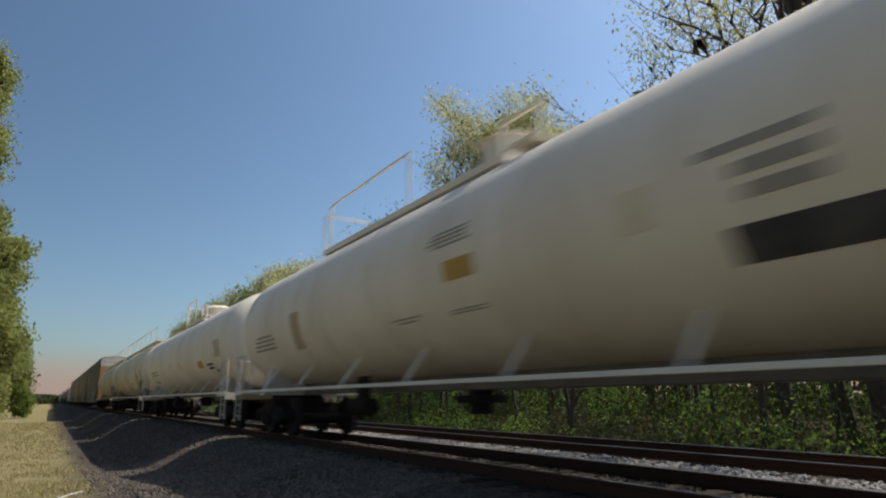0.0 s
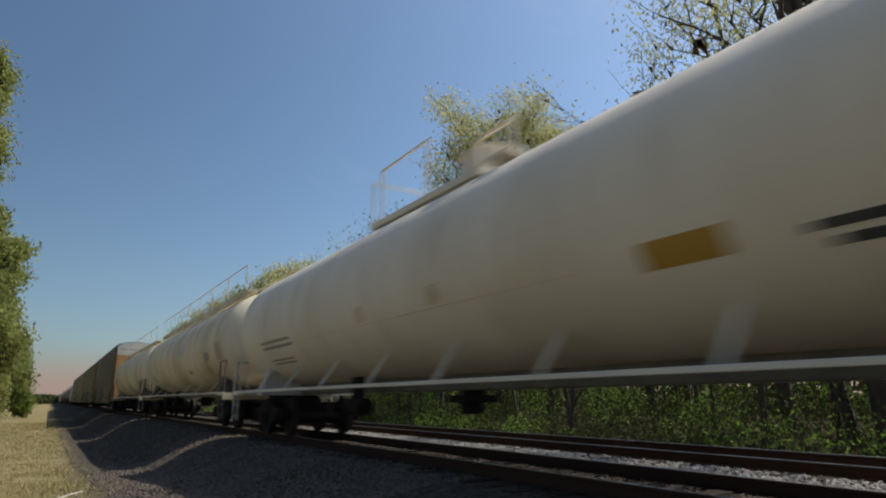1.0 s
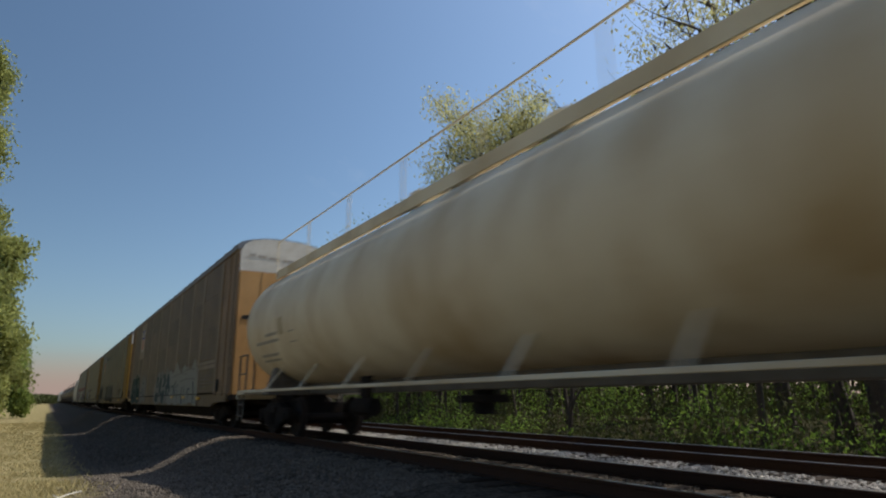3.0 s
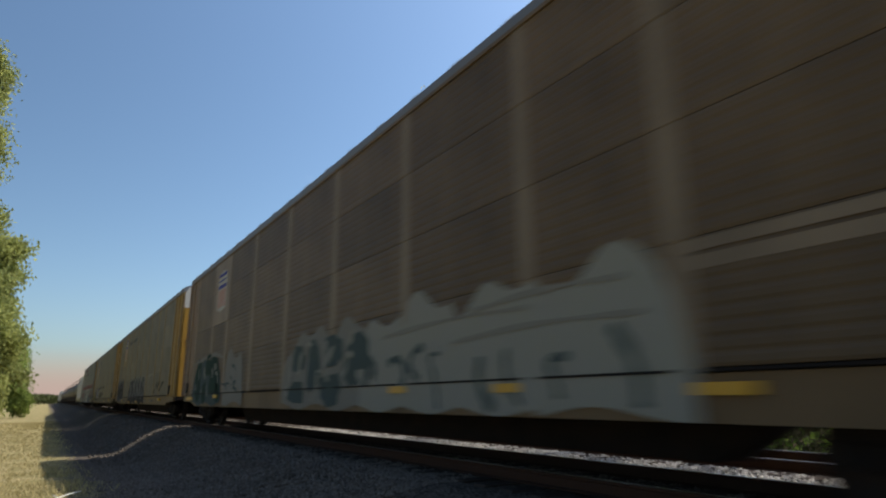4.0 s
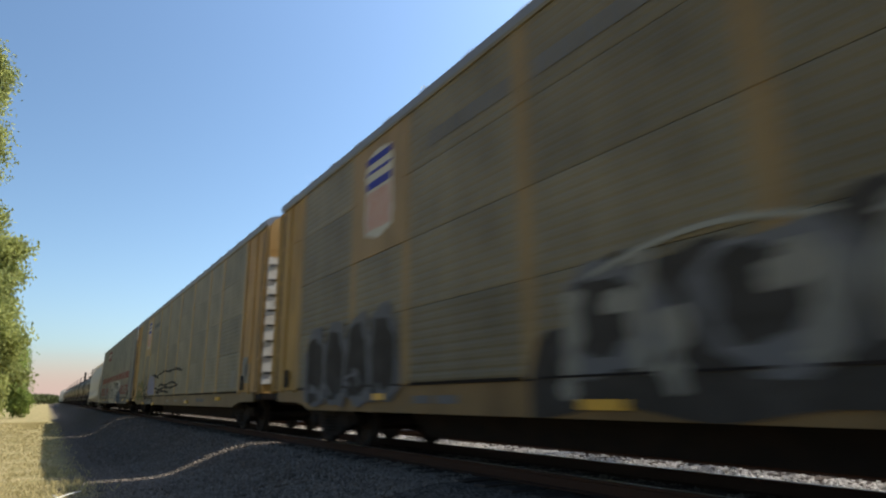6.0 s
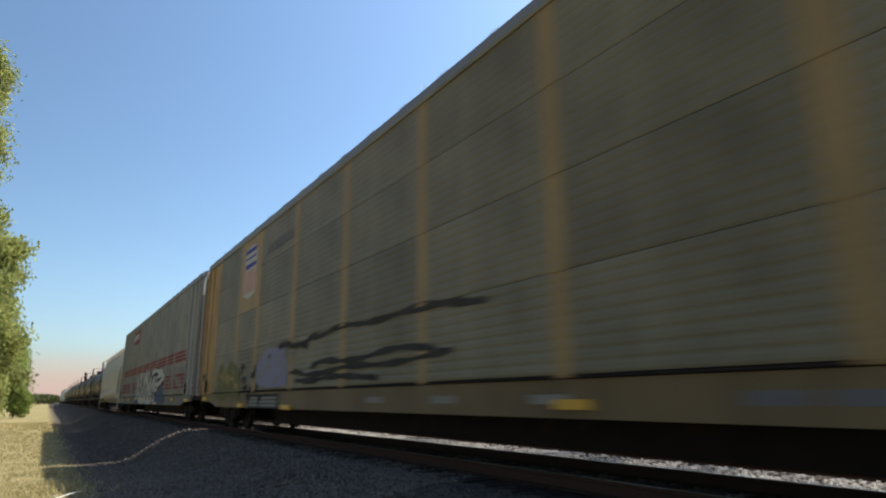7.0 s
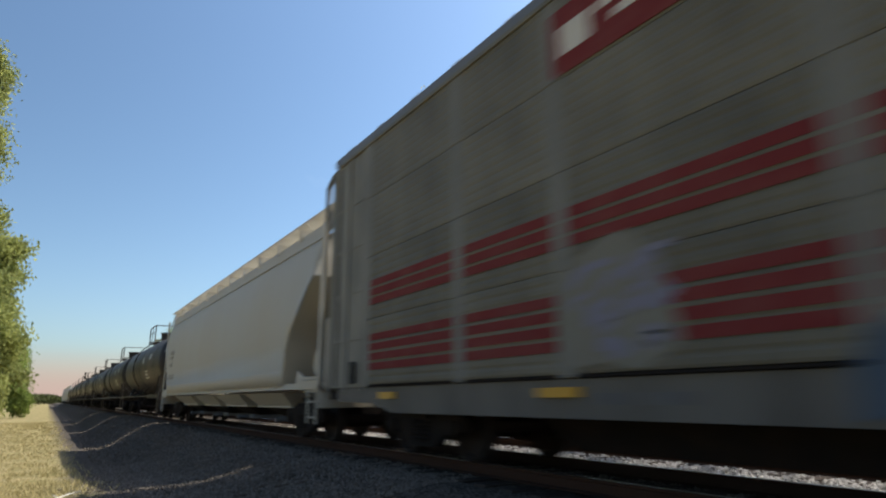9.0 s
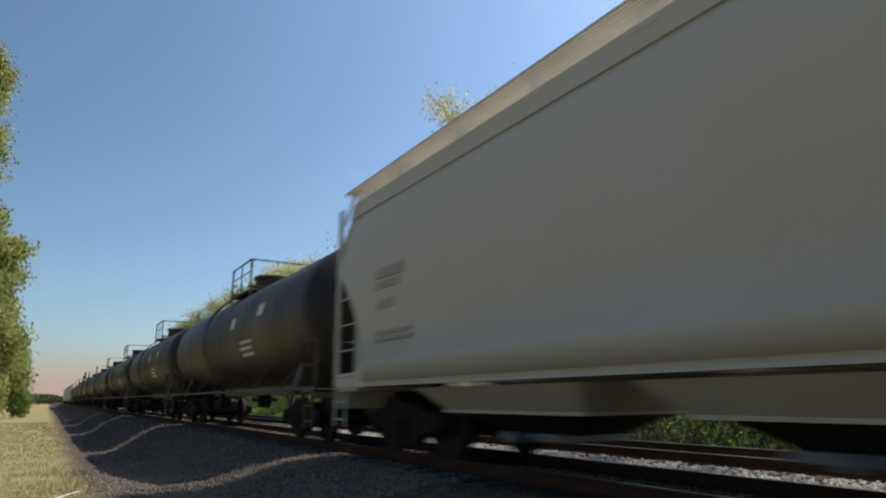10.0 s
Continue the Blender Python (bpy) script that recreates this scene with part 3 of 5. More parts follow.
        for x in (-0.84, 0.84):
            bm = bmesh.new()
            pipe(bm, [(x, 1.4, zt + 0.90), (x, length - 1.4, zt + 0.90)], 0.02)
            for i in range(8):
                y = 1.4 + (length - 2.8) * i / 7
                pipe(bm, [(x, y, zt - 0.1), (x, y, zt + 0.90)], 0.018)
            part("handrail", bm, frame_paint, car)
        for y in (m - 2.4, m, m + 1.6):
            bm = bmesh.new()
            rod(bm, (0, y, zt - 0.1), (0, y, zt + 0.34), 0.40, 18)
            rod(bm, (0, y, zt + 0.34), (0, y, zt + 0.40), 0.45, 18)
            part("hatch", bm, frame_paint, car)
    else:      # white pressure car: long board on one half, protective housing in the middle
        bm = bmesh.new()
        rod(bm, (0, m, zt - 0.1), (0, m, zt + 0.50), 0.55, 22)
        rod(bm, (0, m, zt + 0.50), (0, m, zt + 0.60), 0.60, 22, 0.40)
        part("valve_housing", bm, paint, car)
        bm = bmesh.new()
        box(bm, -0.72, -0.38, m - 0.6, m + rail_at[1] + 0.6, zt - 0.10, zt + 0.02)
        box(bm, -0.8, 0.8, m - 1.4, m - 0.8, zt - 0.03, zt + 0.02)
        part("running_board", bm, paint, car)
        bm = bmesh.new()
        x = -0.76
        pipe(bm, [(x, m + rail_at[0], zt), (x, m + rail_at[0], zt + 1.0), (x, m + rail_at[1], zt + 1.0), (x, m + rail_at[1], zt)], 0.022)
        part("railing", bm, paint, car)
        bm = bmesh.new()
        ye = m + rail_at[1] + 0.4
        pipe(bm, [(x, ye, zt), (x, ye, zt + 0.85), (0.4, ye, zt + 0.85), (0.4, ye, zt)], 0.022)
        part("railing", bm, paint, car)
        bm = bmesh.new()
        pipe(bm, [(x, m - 0.6, zt), (x, m - 0.6, zt + 0.42), (x, m - 1.5, zt + 0.42), (x, m - 1.5, zt - 0.1)], 0.03)
        part("railing", bm, paint, car)
    if ladder_at:      # side ladder up to the top
        m = ladder_at
        for s in (-1, 1):
            bm = bmesh.new()
            pts = [[(s * (TR + 0.14) * math.cos(t), m + dy, TZ + (TR + 0.14) * math.sin(t)) for t in [radians(-42 + 11 * i) for i in range(10)]] for dy in (-0.22, 0.22)]
            side = None
            for p in pts:
                bm = bmesh.new()
                pipe(bm, p, 0.02, 5)
                if side is None:
                    side = part("side_ladder", bm, frame_paint, car)
                else:
                    part("stile", bm, frame_paint, side)
            for p, q in zip(*pts):
                bm = bmesh.new()
                rod(bm, p, q, 0.016, 5)
                part("rung", bm, frame_paint, side)
    return car


# ---- autoracks ----
RX, RACK_TOP = 1.45, 5.50
POSTS = (2.0, 4.82, 6.83, 9.72, 12.61, 15.50, 18.39, 21.28, 23.28, 26.10)
SIGN_BAY = (21.28, 23.28)


def rack_sheet_mesh(width):
    """One ribbed side sheet, 1.07 m high, with its ribs along y."""
    bm = bmesh.new()
    pts, n, h = [], 9, 1.087
    for i in range(n):
        z = h * i / n
        pts += [(-0.014, z + 0.002), (-0.021, z + 0.030), (-0.021, z + h / n - 0.042), (-0.014, z + h / n - 0.014)]
    pts[0], pts[-1] = (-0.013, 0.0), (-0.012, h - 0.004)
    outline = pts + [(0.03, h), (0.03, 0.0)]
    prism(bm, outline, 0.02, width - 0.02)
    return bm


def ribbon(car, name, pts, width, mat, x, label="", rough_edge=0.0, rnd=None):
    """A sprayed stroke through points in y, z, smoothed, as one thin strip."""
    for _ in range(2):
        out = [pts[0]]
        for (a, b), (c, d) in zip(pts, pts[1:]):
            out += [(0.75 * a + 0.25 * c, 0.75 * b + 0.25 * d), (0.25 * a + 0.75 * c, 0.25 * b + 0.75 * d)]
        pts = out + [pts[-1]]
    bm = bmesh.new()
    rows = []
    for i, (a, b) in enumerate(pts):
        p, q = pts[max(0, i - 1)], pts[min(len(pts) - 1, i + 1)]
        ty, tz = q[0] - p[0], q[1] - p[1]
        n = math.hypot(ty, tz) or 1.0
        w = width * (0.6 if i in (0, len(pts) - 1) else 1.0) * (1 + (rnd.uniform(-rough_edge, rough_edge) if rnd else 0)) / 2
        ny, nz = -tz / n * w, ty / n * w
        rows.append([(x, a + ny, b + nz), (x, a - ny, b - nz), (x - 0.0015, a - ny, b - nz), (x - 0.0015, a + ny, b + nz)])
    loft(bm, rows)
    return part(name, bm, mat, car, label)


def cloud(car, name, y0, y1, z0, z1, mat, x, rnd, label=""):
    """A broad sprayed ground with a lumpy upper edge."""
    n = max(8, int((y1 - y0) * 7))
    ph = [rnd.uniform(0, 6.3) for _ in range(3)]
    top = []
    for i in range(n + 1):
        f = i / n
        ends = min(1.0, 6 * f, 6 * (1 - f)) ** 0.5
        lump = 0.80 + 0.13 * abs(math.sin(ph[0] + f * (y1 - y0) * 1.6)) + 0.07 * math.sin(ph[1] + f * (y1 - y0) * 5.3)
        top.append((y0 + (y1 - y0) * f, z0 + (z1 - z0) * (0.25 + 0.75 * ends) * lump))
    low = [(y, z0 + 0.06 * math.sin(ph[2] + 3 * y)) for y, _ in reversed(top)]
    bm = bmesh.new()
    rows = [[(x, a[0], a[1]), (x, b[0], b[1]), (x - 0.0015, b[0], b[1]), (x - 0.0015, a[0], a[1])] for a, b in zip(top, reversed(low))]
    loft(bm, rows)
    return part(name, bm, mat, car, label)


def blotch(car, name, y, z, w, h, mat, x, rnd, label=""):
    """A rounded, uneven sprayed body, w wide and h high round its middle."""
    n, ph = 26, [rnd.uniform(0, 6.3) for _ in range(2)]
    out = []
    for i in range(n):
        a = 2 * math.pi * i / n
        k = 1 + 0.10 * math.sin(3 * a + ph[0]) + 0.06 * math.sin(7 * a + ph[1])
        c, q = math.cos(a), math.sin(a)
        out.append((y + 0.5 * w * k * math.copysign(abs(c) ** 0.75, c), z + 0.5 * h * k * math.copysign(abs(q) ** 0.75, q)))
    bm = bmesh.new()
    plate(bm, out, x, x - 0.0015)
    return part(name, bm, mat, car, label)


def slashes(car, name, y0, y1, z0, z1, n, mat, x, seed, lean=-0.4, wide=(0.05, 0.14), tall=(0.25, 0.75)):
    """Short bent strokes, leaning one way, spread evenly over a sprayed ground."""
    rnd = random.Random(seed)
    for i in range(n):
        y = y0 + (y1 - y0) * (i + rnd.uniform(0.1, 0.9)) / n
        h = rnd.uniform(*tall)
        z = z0 + rnd.random() * max(0.05, z1 - z0 - h)
        bend = rnd.uniform(-0.22, 0.22)
        pts = [(y, z), (y + lean * h * 0.5 + bend, z + 0.5 * h), (y + lean * h, z + h)]
        if rnd.random() < 0.4:
            pts.append((y + lean * h + rnd.choice((-0.3, 0.3)), z + h + rnd.uniform(-0.1, 0.06)))
        ribbon(car, name, pts, rnd.uniform(*wide), mat, x - 0.0012 * (i % 4), "", 0.4, rnd)


def autorack(length, mats, label, white_top=True, sign=True, reflectors=()):
    car = tagged(new("autorack_car"), label, "autorack car", "autorack cars")
    L = length
    posts = POSTS
    # underframe
    for s in (-1, 1):
        bm = bmesh.new()
        outline = [(0.5, 1.05), (0.5, 0.82), (1.9, 0.80), (2.6, 0.66), (L - 2.6, 0.66), (L - 1.9, 0.80), (L - 0.5, 0.82), (L - 0.5, 1.05)]
        plate(bm, outline, s * RX, s * (RX - 0.10))
        part("side_sill", bm, mats["sill"], car)
        bm = bmesh.new()
        box(bm, s * (RX - 0.07), s * (RX - 0.05), 0.3, L - 0.3, 1.04, RACK_TOP)
        part("inner_wall", bm, DARK, car)
        for y0, y1 in zip(posts, posts[1:]):
            bm = bmesh.new()
            box(bm, s * (RX + 0.042), s * (RX - 0.02), y0 + 0.13, y1 - 0.13, 1.062, 1.088)
            part("sill_angle", bm, IRON, car)
    bm = bmesh.new()
    box(bm, -RX + 0.1, RX - 0.1, 0.3, L - 0.3, 0.98, 1.06)
    part("floor_deck", bm, IRON, car)
    bm = bmesh.new()
    plate(bm, [(0.1, 1.0), (0.1, 0.72), (4.6, 0.72), (5.4, 0.24), (L - 5.4, 0.24), (L - 4.6, 0.72), (L - 0.1, 0.72), (L - 0.1, 1.0)], -0.32, 0.32)
    part("centre_sill", bm, IRON, car, "deep dark steel centre sill")
    # posts, built once
    bm = bmesh.new()
    box(bm, -0.055, 0.0, -0.11, 0.11, 1.06, RACK_TOP, 0.012)
    for z in (2.2, 3.3, 4.4):
        box(bm, -0.065, -0.05, -0.10, 0.10, z - 0.03, z + 0.03)
    post = None
    for s in (-1, 1):
        for y in posts:
            m = pose(-RX + 0.03, y, 0) if s < 0 else pose(RX - 0.03, y, 0, 0, 0, 180)
            if post is None:
                post = part("side_post", bm, mats["post"], car)
                post.matrix_basis = m
            else:
                share("side_post", post, car, m)
    sheets = {}
    for s in (-1, 1):
        for y0, y1 in zip(posts, posts[1:]):
            w = round(y1 - y0 - 0.20, 2)
            for r in range(4):
                if s < 0 and r >= 2 and sign and (y0, y1) == SIGN_BAY:
                    continue
                z = 1.10 + 1.09 * r
                m = pose(-RX + 0.005, y0 + 0.10, z) if s < 0 else pose(RX - 0.005, y1 - 0.10, z, 0, 0, 180)
                if w not in sheets:
                    sheets[w] = part("side_sheet", rack_sheet_mesh(w), mats["sheet"], car)
                    sheets[w].matrix_basis = m
                else:
                    share("side_sheet", sheets[w], car, m)
    # ends of the sides
    for y0, y1, way in ((0.05, posts[0] - 0.10, 1), (posts[-1] + 0.10, L - 0.05, -1)):
        for s in (-1, 1):
            bm = bmesh.new()
            box(bm, s * RX, s * (RX - 0.05), y0, y1, 1.06, RACK_TOP - 0.06, 0.01)
            # takes the copy of the end paint with side shade in its colour
            panel = part("corner_panel", bm, mats["shaded_corner"], car)
            for k in (0.0, 0.5 * (y1 - y0), y1 - y0 - 0.02):
                yy = (y0 + k) if way > 0 else (y1 - k)
                bm = bmesh.new()
                box(bm, s * (RX + 0.035), s * (RX - 0.02), yy - 0.045, yy + 0.045, 1.0, RACK_TOP - 0.10, 0.01)
                part("panel_rib", bm, mats["shaded_corner"], panel)
            bm = bmesh.new()
            yy = y0 + 0.30 if way > 0 else y1 - 0.30
            box(bm, s * (RX + 0.008), s * (RX - 0.02), yy - 0.04, yy + 0.04, 1.1, RACK_TOP - 0.16)
            part("door_gap", bm, DARK, panel, "dark gap beside the end door")
            for z in (1.9, 2.75, 3.6, 4.45):
                bm = bmesh.new()
                box(bm, s * (RX + 0.012), s * (RX - 0.02), y0, y1, z - 0.02, z + 0.02)
                part("panel_rib", bm, mats["shaded_corner"], panel)
        yy = y0 + 1.25 if way > 0 else y1 - 0.95
        bm = bmesh.new()
        box(bm, -RX - 0.09, -RX - 0.03, yy + 0.22 * way - 0.07, yy + 0.22 * way + 0.07, 1.12, 1.5, 0.02)
        part("latch_box", bm, DARK, car)
    # end doors
    cap = [(RX - 0.03, 4.75), (RX - 0.03, 5.35), (1.30, 5.60), (1.05, 5.74), (0.6, 5.82), (0.0, 5.85)]
    for y0, y1 in ((0.0, 0.06), (L - 0.06, L)):
        for s in (-1, 1):
            bm = bmesh.new()
            prism(bm, [(s * 0.012, 1.02), (s * (RX - 0.03), 1.02), (s * (RX - 0.03), 4.75), (s * 0.012, 4.75)], y0, y1)
            door = part("end_door", bm, mats["end"], car)
            for x in (0.70, 1.36):
                bm = bmesh.new()
                box(bm, s * x - 0.03, s * x + 0.03, y0 - 0.012, y1 + 0.012, 1.1, 4.7)
                part("door_rib", bm, mats["end"], door)
        bm = bmesh.new()
        prism(bm, [(x, z) for x, z in cap] + [(-x, z) for x, z in reversed(cap[:-1])], y0 - 0.004, y1 + 0.004)
        part("end_cap", bm, PALE if white_top else mats["end"], car, "white painted end cap" if white_top else "")
        bm = bmesh.new()
        box(bm, -1.25, -0.75, y0 - 0.02, y1 + 0.02, 3.25, 3.37)
        part("end_slot", bm, DARK, car)
    # roof
    half = [(RX + 0.045, 5.46), (RX + 0.045, 5.60), (1.38, 5.69), (1.05, 5.80), (0.6, 5.88), (0.0, 5.91)]
    outer = half + [(-x, z) for x, z in reversed(half[:-1])]
    bm = bmesh.new()
    prism(bm, outer + [(-RX + 0.02, 5.44), (0, 5.80), (RX - 0.02, 5.44)], 0.12, L - 0.12)
    part("roof", bm, ROOFGREY, car, "grey galvanised curved roof")
    bm = bmesh.new()
    for i in range(int(L / 1.25)):
        y = 0.7 + i * 1.25
        prism(bm, [(x * 1.004, z + 0.028) for x, z in outer] + [(x, z) for x, z in reversed(outer)], y, y + 0.06)
    part("roof_seams", bm, ROOFGREY, car)
    for s in (-1, 1):
        bm = bmesh.new()
        box(bm, s * (RX + 0.045), s * (RX - 0.02), 0.3, L - 0.3, 5.40, 5.47, 0.01)
        part("eave_rail", bm, mats["sheet"], car)
    for y, way in ((0.0, 1), (L, -1)):
        add_truck(car, y + way * 2.9)
        add_coupler(car, y, -way)
        bm = bmesh.new()
        box(bm, -RX + 0.05, RX - 0.05, min(y, y + way * 0.5), max(y, y + way * 0.5), 0.86, 1.02, 0.02)
        box(bm, -0.5, 0.5, min(y + way * 0.1, y + way * 5.5), max(y + way * 0.1, y + way * 5.5), 0.80, 1.0)
        part("draft_sill", bm, IRON, car)
    for y, z, w in reflectors:
        bm = bmesh.new()
        box(bm, -RX - 0.054, -RX + 0.01, y - w / 2, y + w / 2, z - 0.05, z + 0.05)
        part("reflector", bm, YELLOW, car, "yellow reflector strip")
    for y in (7.2, L - 7.4):
        bm = bmesh.new()
        box(bm, -RX - 0.004, -RX + 0.01, y - 0.60, y - 0.08, 0.80, 0.91)
        box(bm, -RX - 0.004, -RX + 0.01, y + 0.08, y + 0.55, 0.80, 0.91)
        part("data_plate", bm, SPRAY_GREY, car)
    return car


def rack_panel(car, mats, y0, y1, z0=3.28, z1=5.44):
    bm = bmesh.new()
    box(bm, -RX - 0.02, -RX + 0.02, y0 + 0.08, y1 - 0.08, z0, z1, 0.008)
    part("sign_panel", bm, mats["post"], car)


def rack_marks(car, y0, y1):
    """Faded stencilled writing that cannot be read, as bars."""
    rnd = random.Random(int(y0 * 10))
    y = y0
    while y < y1:
        w = rnd.uniform(0.18, 0.42)
        bm = bmesh.new()
        box(bm, -RX - 0.022, -RX - 0.019, y, min(y1, y + w), 4.60, 4.84)
        part("stencil_bar", bm, SPRAY_GREY, car)
        y += w + 0.07
    for k in range(3):
        bm = bmesh.new()
        box(bm, -RX - 0.010, -RX + 0.01, y0 - 9 + 2.1 * k, y0 - 8.4 + 2.1 * k, 0.80, 0.90)
        part("stencil_bar", bm, SPRAY_MIST, car)


def shield(car, yc, z0, z1, w):
    """A plain shield: dark blue head with pale bars over faded red and white stripes."""
    x, h = -RX - 0.022, z1 - z0
    bm = bmesh.new()
    o = [(-0.5, 0.22), (-0.46, 0.08), (0.0, 0.0), (0.46, 0.08), (0.5, 0.22), (0.46, 0.6), (0.5, 0.75), (0.38, 0.95), (0.0, 1.0), (-0.38, 0.95), (-0.5, 0.75), (-0.46, 0.6)]
    plate(bm, [(yc + a * w * 1.1, z0 - 0.03 + b * h * 1.05) for a, b in o], x, x - 0.002)
    part("shield_ground", bm, SPRAY_CREAM, car, "pale shield shape")
    for k in range(6):
        bm = bmesh.new()
        a = -0.42 + k * 0.15
        box(bm, x - 0.006, x - 0.003, yc + a * w, yc + (a + 0.085) * w, z0 + 0.10 * h, z0 + 0.54 * h)
        part("shield_stripe", bm, PINK, car)
    for za, zb in ((0.58, 0.67), (0.76, 0.80), (0.88, 0.96)):
        bm = bmesh.new()
        box(bm, x - 0.006, x - 0.003, yc - 0.46 * w, yc + 0.46 * w, z0 + za * h, z0 + zb * h)
        part("shield_bar", bm, BLUE, car)


# ---- covered hopper ----
def covered_hopper(length, label):
    car = tagged(new("covered_hopper"), label, "hopper car", "hopper cars")
    a, b = 0.5, length - 0.5
    side = [(1.50, 1.16), (1.535, 1.46), (1.510, 1.49), (1.55, 2.1), (1.55, 2.6), (1.515, 3.2), (1.44, 3.75), (1.31, 4.16), (1.265, 4.30)]
    ring = side + [(0.9, 4.50), (0.0, 4.58)]
    full = ring + [(-x, z) for x, z in reversed(ring[:-1])]
    bm = bmesh.new()

    def section(y, zlow):
        return [(x, y, max(z, zlow)) for x, z in full]

    cut = [(0.08, 3.15), (0.45, 2.92), (0.85, 2.45), (1.08, 2.0), (1.22, 1.16)]
    front = [(0.42, 3.4), (0.75, 3.2), (1.2, 2.85), (1.75, 2.35), (2.1, 1.9), (2.28, 1.16)]
    ys = [a + d for d, _ in front] + [b - d for d, _ in reversed(cut)]
    low = [z for _, z in front] + [z for _, z in reversed(cut)]
    loft(bm, [section(y, z) for y, z in zip(ys, low)], smooth=False)
    for f in bm.faces:
        f.smooth = abs(f.normal.y) < 0.5 if f.normal.length else True
    part("body", bm, HOPPER, car)
    # side skirt sheets at the ends, with the open triangle under the slope sheet
    for s in (-1, 1):
        bm = bmesh.new()
        prism(bm, [(s * 1.50, 1.07), (s * 1.50, 1.11), (s * 1.46, 1.11), (s * 1.46, 1.20), (s * 1.40, 1.20), (s * 1.40, 1.07)], a, b)
        part("side_sill", bm, HOPPER, car)
        for i in range(9):
            y = a + 2.8 + (b - a - 5.6) * i / 8
            bm = bmesh.new()
            box(bm, s * 1.488, s * 1.46, y - 0.015, y + 0.015, 1.11, 1.45)
            part("sill_stiffener", bm, HOPPER, car)
        bm = bmesh.new()
        prism(bm, [(s * 1.30, 4.28), (s * 1.235, 4.62), (s * 1.19, 4.62), (s * 1.19, 4.28)], a + 0.42, b - 0.1)
        part("top_chord", bm, HOPPER, car)
        for y, way in ((a, 1), (b, -1)):
            bm = bmesh.new()
            plate(bm, [(y, 1.06), (y + way * 0.11, 1.06), (y + way * 0.11, 4.45), (y, 4.45)], s * 1.50, s * 1.44)
            part("end_post", bm, HOPPER, car)
            bm = bmesh.new()
            plate(bm, [(y + way * 0.11, 1.06), (y + way * 1.35, 1.06), (y + way * 1.30, 1.45), (y + way * 0.9, 1.32), (y + way * 0.11, 1.30)], s * 1.495, s * 1.455)
            part("corner_sheet", bm, HOPPER, car)
            for z in (1.25, 1.71, 2.17, 2.65) if way < 0 else (1.25,):
                bm = bmesh.new()
                rod(bm, (s * 1.50, y + way * 0.05, z), (s * 1.50, y + way * 0.85, z), 0.016, 6)
                part("rung", bm, SPRAY_CREAM, car)
            bm = bmesh.new()
            ladder(bm, s * 1.50, y + way * 0.1, y + way * 0.55, 0.40, 1.06, step=0.30)
            part("ladder", bm, HOPPER, car)
    for y, way in ((a, 1), (b, -1)):
        bm = bmesh.new()
        box(bm, -1.45, 1.45, min(y, y + way * 0.9), max(y, y + way * 0.9), 1.0, 1.08)
        box(bm, -1.47, 1.47, min(y, y + way * 0.08), max(y, y + way * 0.08), 0.70, 1.10, 0.01)
        part("end_platform", bm, HOPPER, car)
        bm = bmesh.new()
        box(bm, -0.3, 0.3, min(y, y + way * 3), max(y, y + way * 3), 0.75, 1.0)
        part("draft_sill", bm, IRON, car)
        bm = bmesh.new()
        for x in (-1.38, 1.38):
            pipe(bm, [(x, y + way * 0.05, 4.2), (x * 0.85, y + way * 0.02, 4.95), (x * 0.2, y + way * 0.02, 5.0)], 0.025)
        pipe(bm, [(-1.1, y + way * 0.05, 1.1), (-1.1, y + way * 0.05, 4.3)], 0.03)
        pipe(bm, [(1.1, y + way * 0.05, 1.1), (1.1, y + way * 0.05, 4.3)], 0.03)
        part("end_frame", bm, HOPPER, car)
        add_truck(car, y + way * 1.9)
        add_coupler(car, y, -way)
        # assumed brake equipment, added to block light in the end recess
        bm = bmesh.new()
        rod(bm, (-1.15, y + way * 0.95, 1.62), (1.15, y + way * 0.95, 1.62), 0.30, 16)
        part("brake_reservoir", bm, HOPPER, car, "brake air reservoir added to darken the end recess")
        bm = bmesh.new()
        box(bm, -1.2, 1.2, min(y + way * 0.3, y + way * 0.55), max(y + way * 0.3, y + way * 0.55), 1.09, 2.5, 0.03)
        part("brake_gear", bm, HOPPER, car, "brake gear block added behind the end post to darken the recess")
    # running board and hatches
    for s in (-1, 1):
        bm = bmesh.new()
        for k in range(9):
            x = 0.96 + 0.048 * k
            box(bm, s * x, s * (x + 0.022), a - 0.05, b + 0.05, 4.83, 4.865)
        for i in range(int((b - a) / 0.45)):
            y = a + i * 0.45
            box(bm, s * 0.96, s * 1.366, y, y + 0.02, 4.845, 4.86)
        for i in range(12):
            y = a + 0.4 + (b - a - 0.8) * i / 11
            box(bm, s * 1.0, s * 1.3, y - 0.03, y + 0.03, 4.50, 4.83)
        part("running_board", bm, PALE, car, "pale steel grating running board")
    bm = bmesh.new()
    box(bm, -0.32, 0.32, a + 1.2, b - 1.2, 4.48, 4.66, 0.03)
    part("hatch_cover", bm, HOPPER, car)
    # discharge hoppers
    for y0, y1 in ((3.5, 6.2), (7.4, 9.9), (10.7, 13.1), (14.5, 17.2)):
        y = (y0 + y1) / 2
        bm = bmesh.new()
        loft(bm, [[(-1.36, y0 - 0.35, 1.02), (1.36, y0 - 0.35, 1.02), (1.36, y1 + 0.35, 1.02), (-1.36, y1 + 0.35, 1.02)],
                  [(-0.98, y0, 0.70), (0.98, y0, 0.70), (0.98, y1, 0.70), (-0.98, y1, 0.70)]])
        part("discharge_hopper", bm, HOPPER, car)
        bm = bmesh.new()
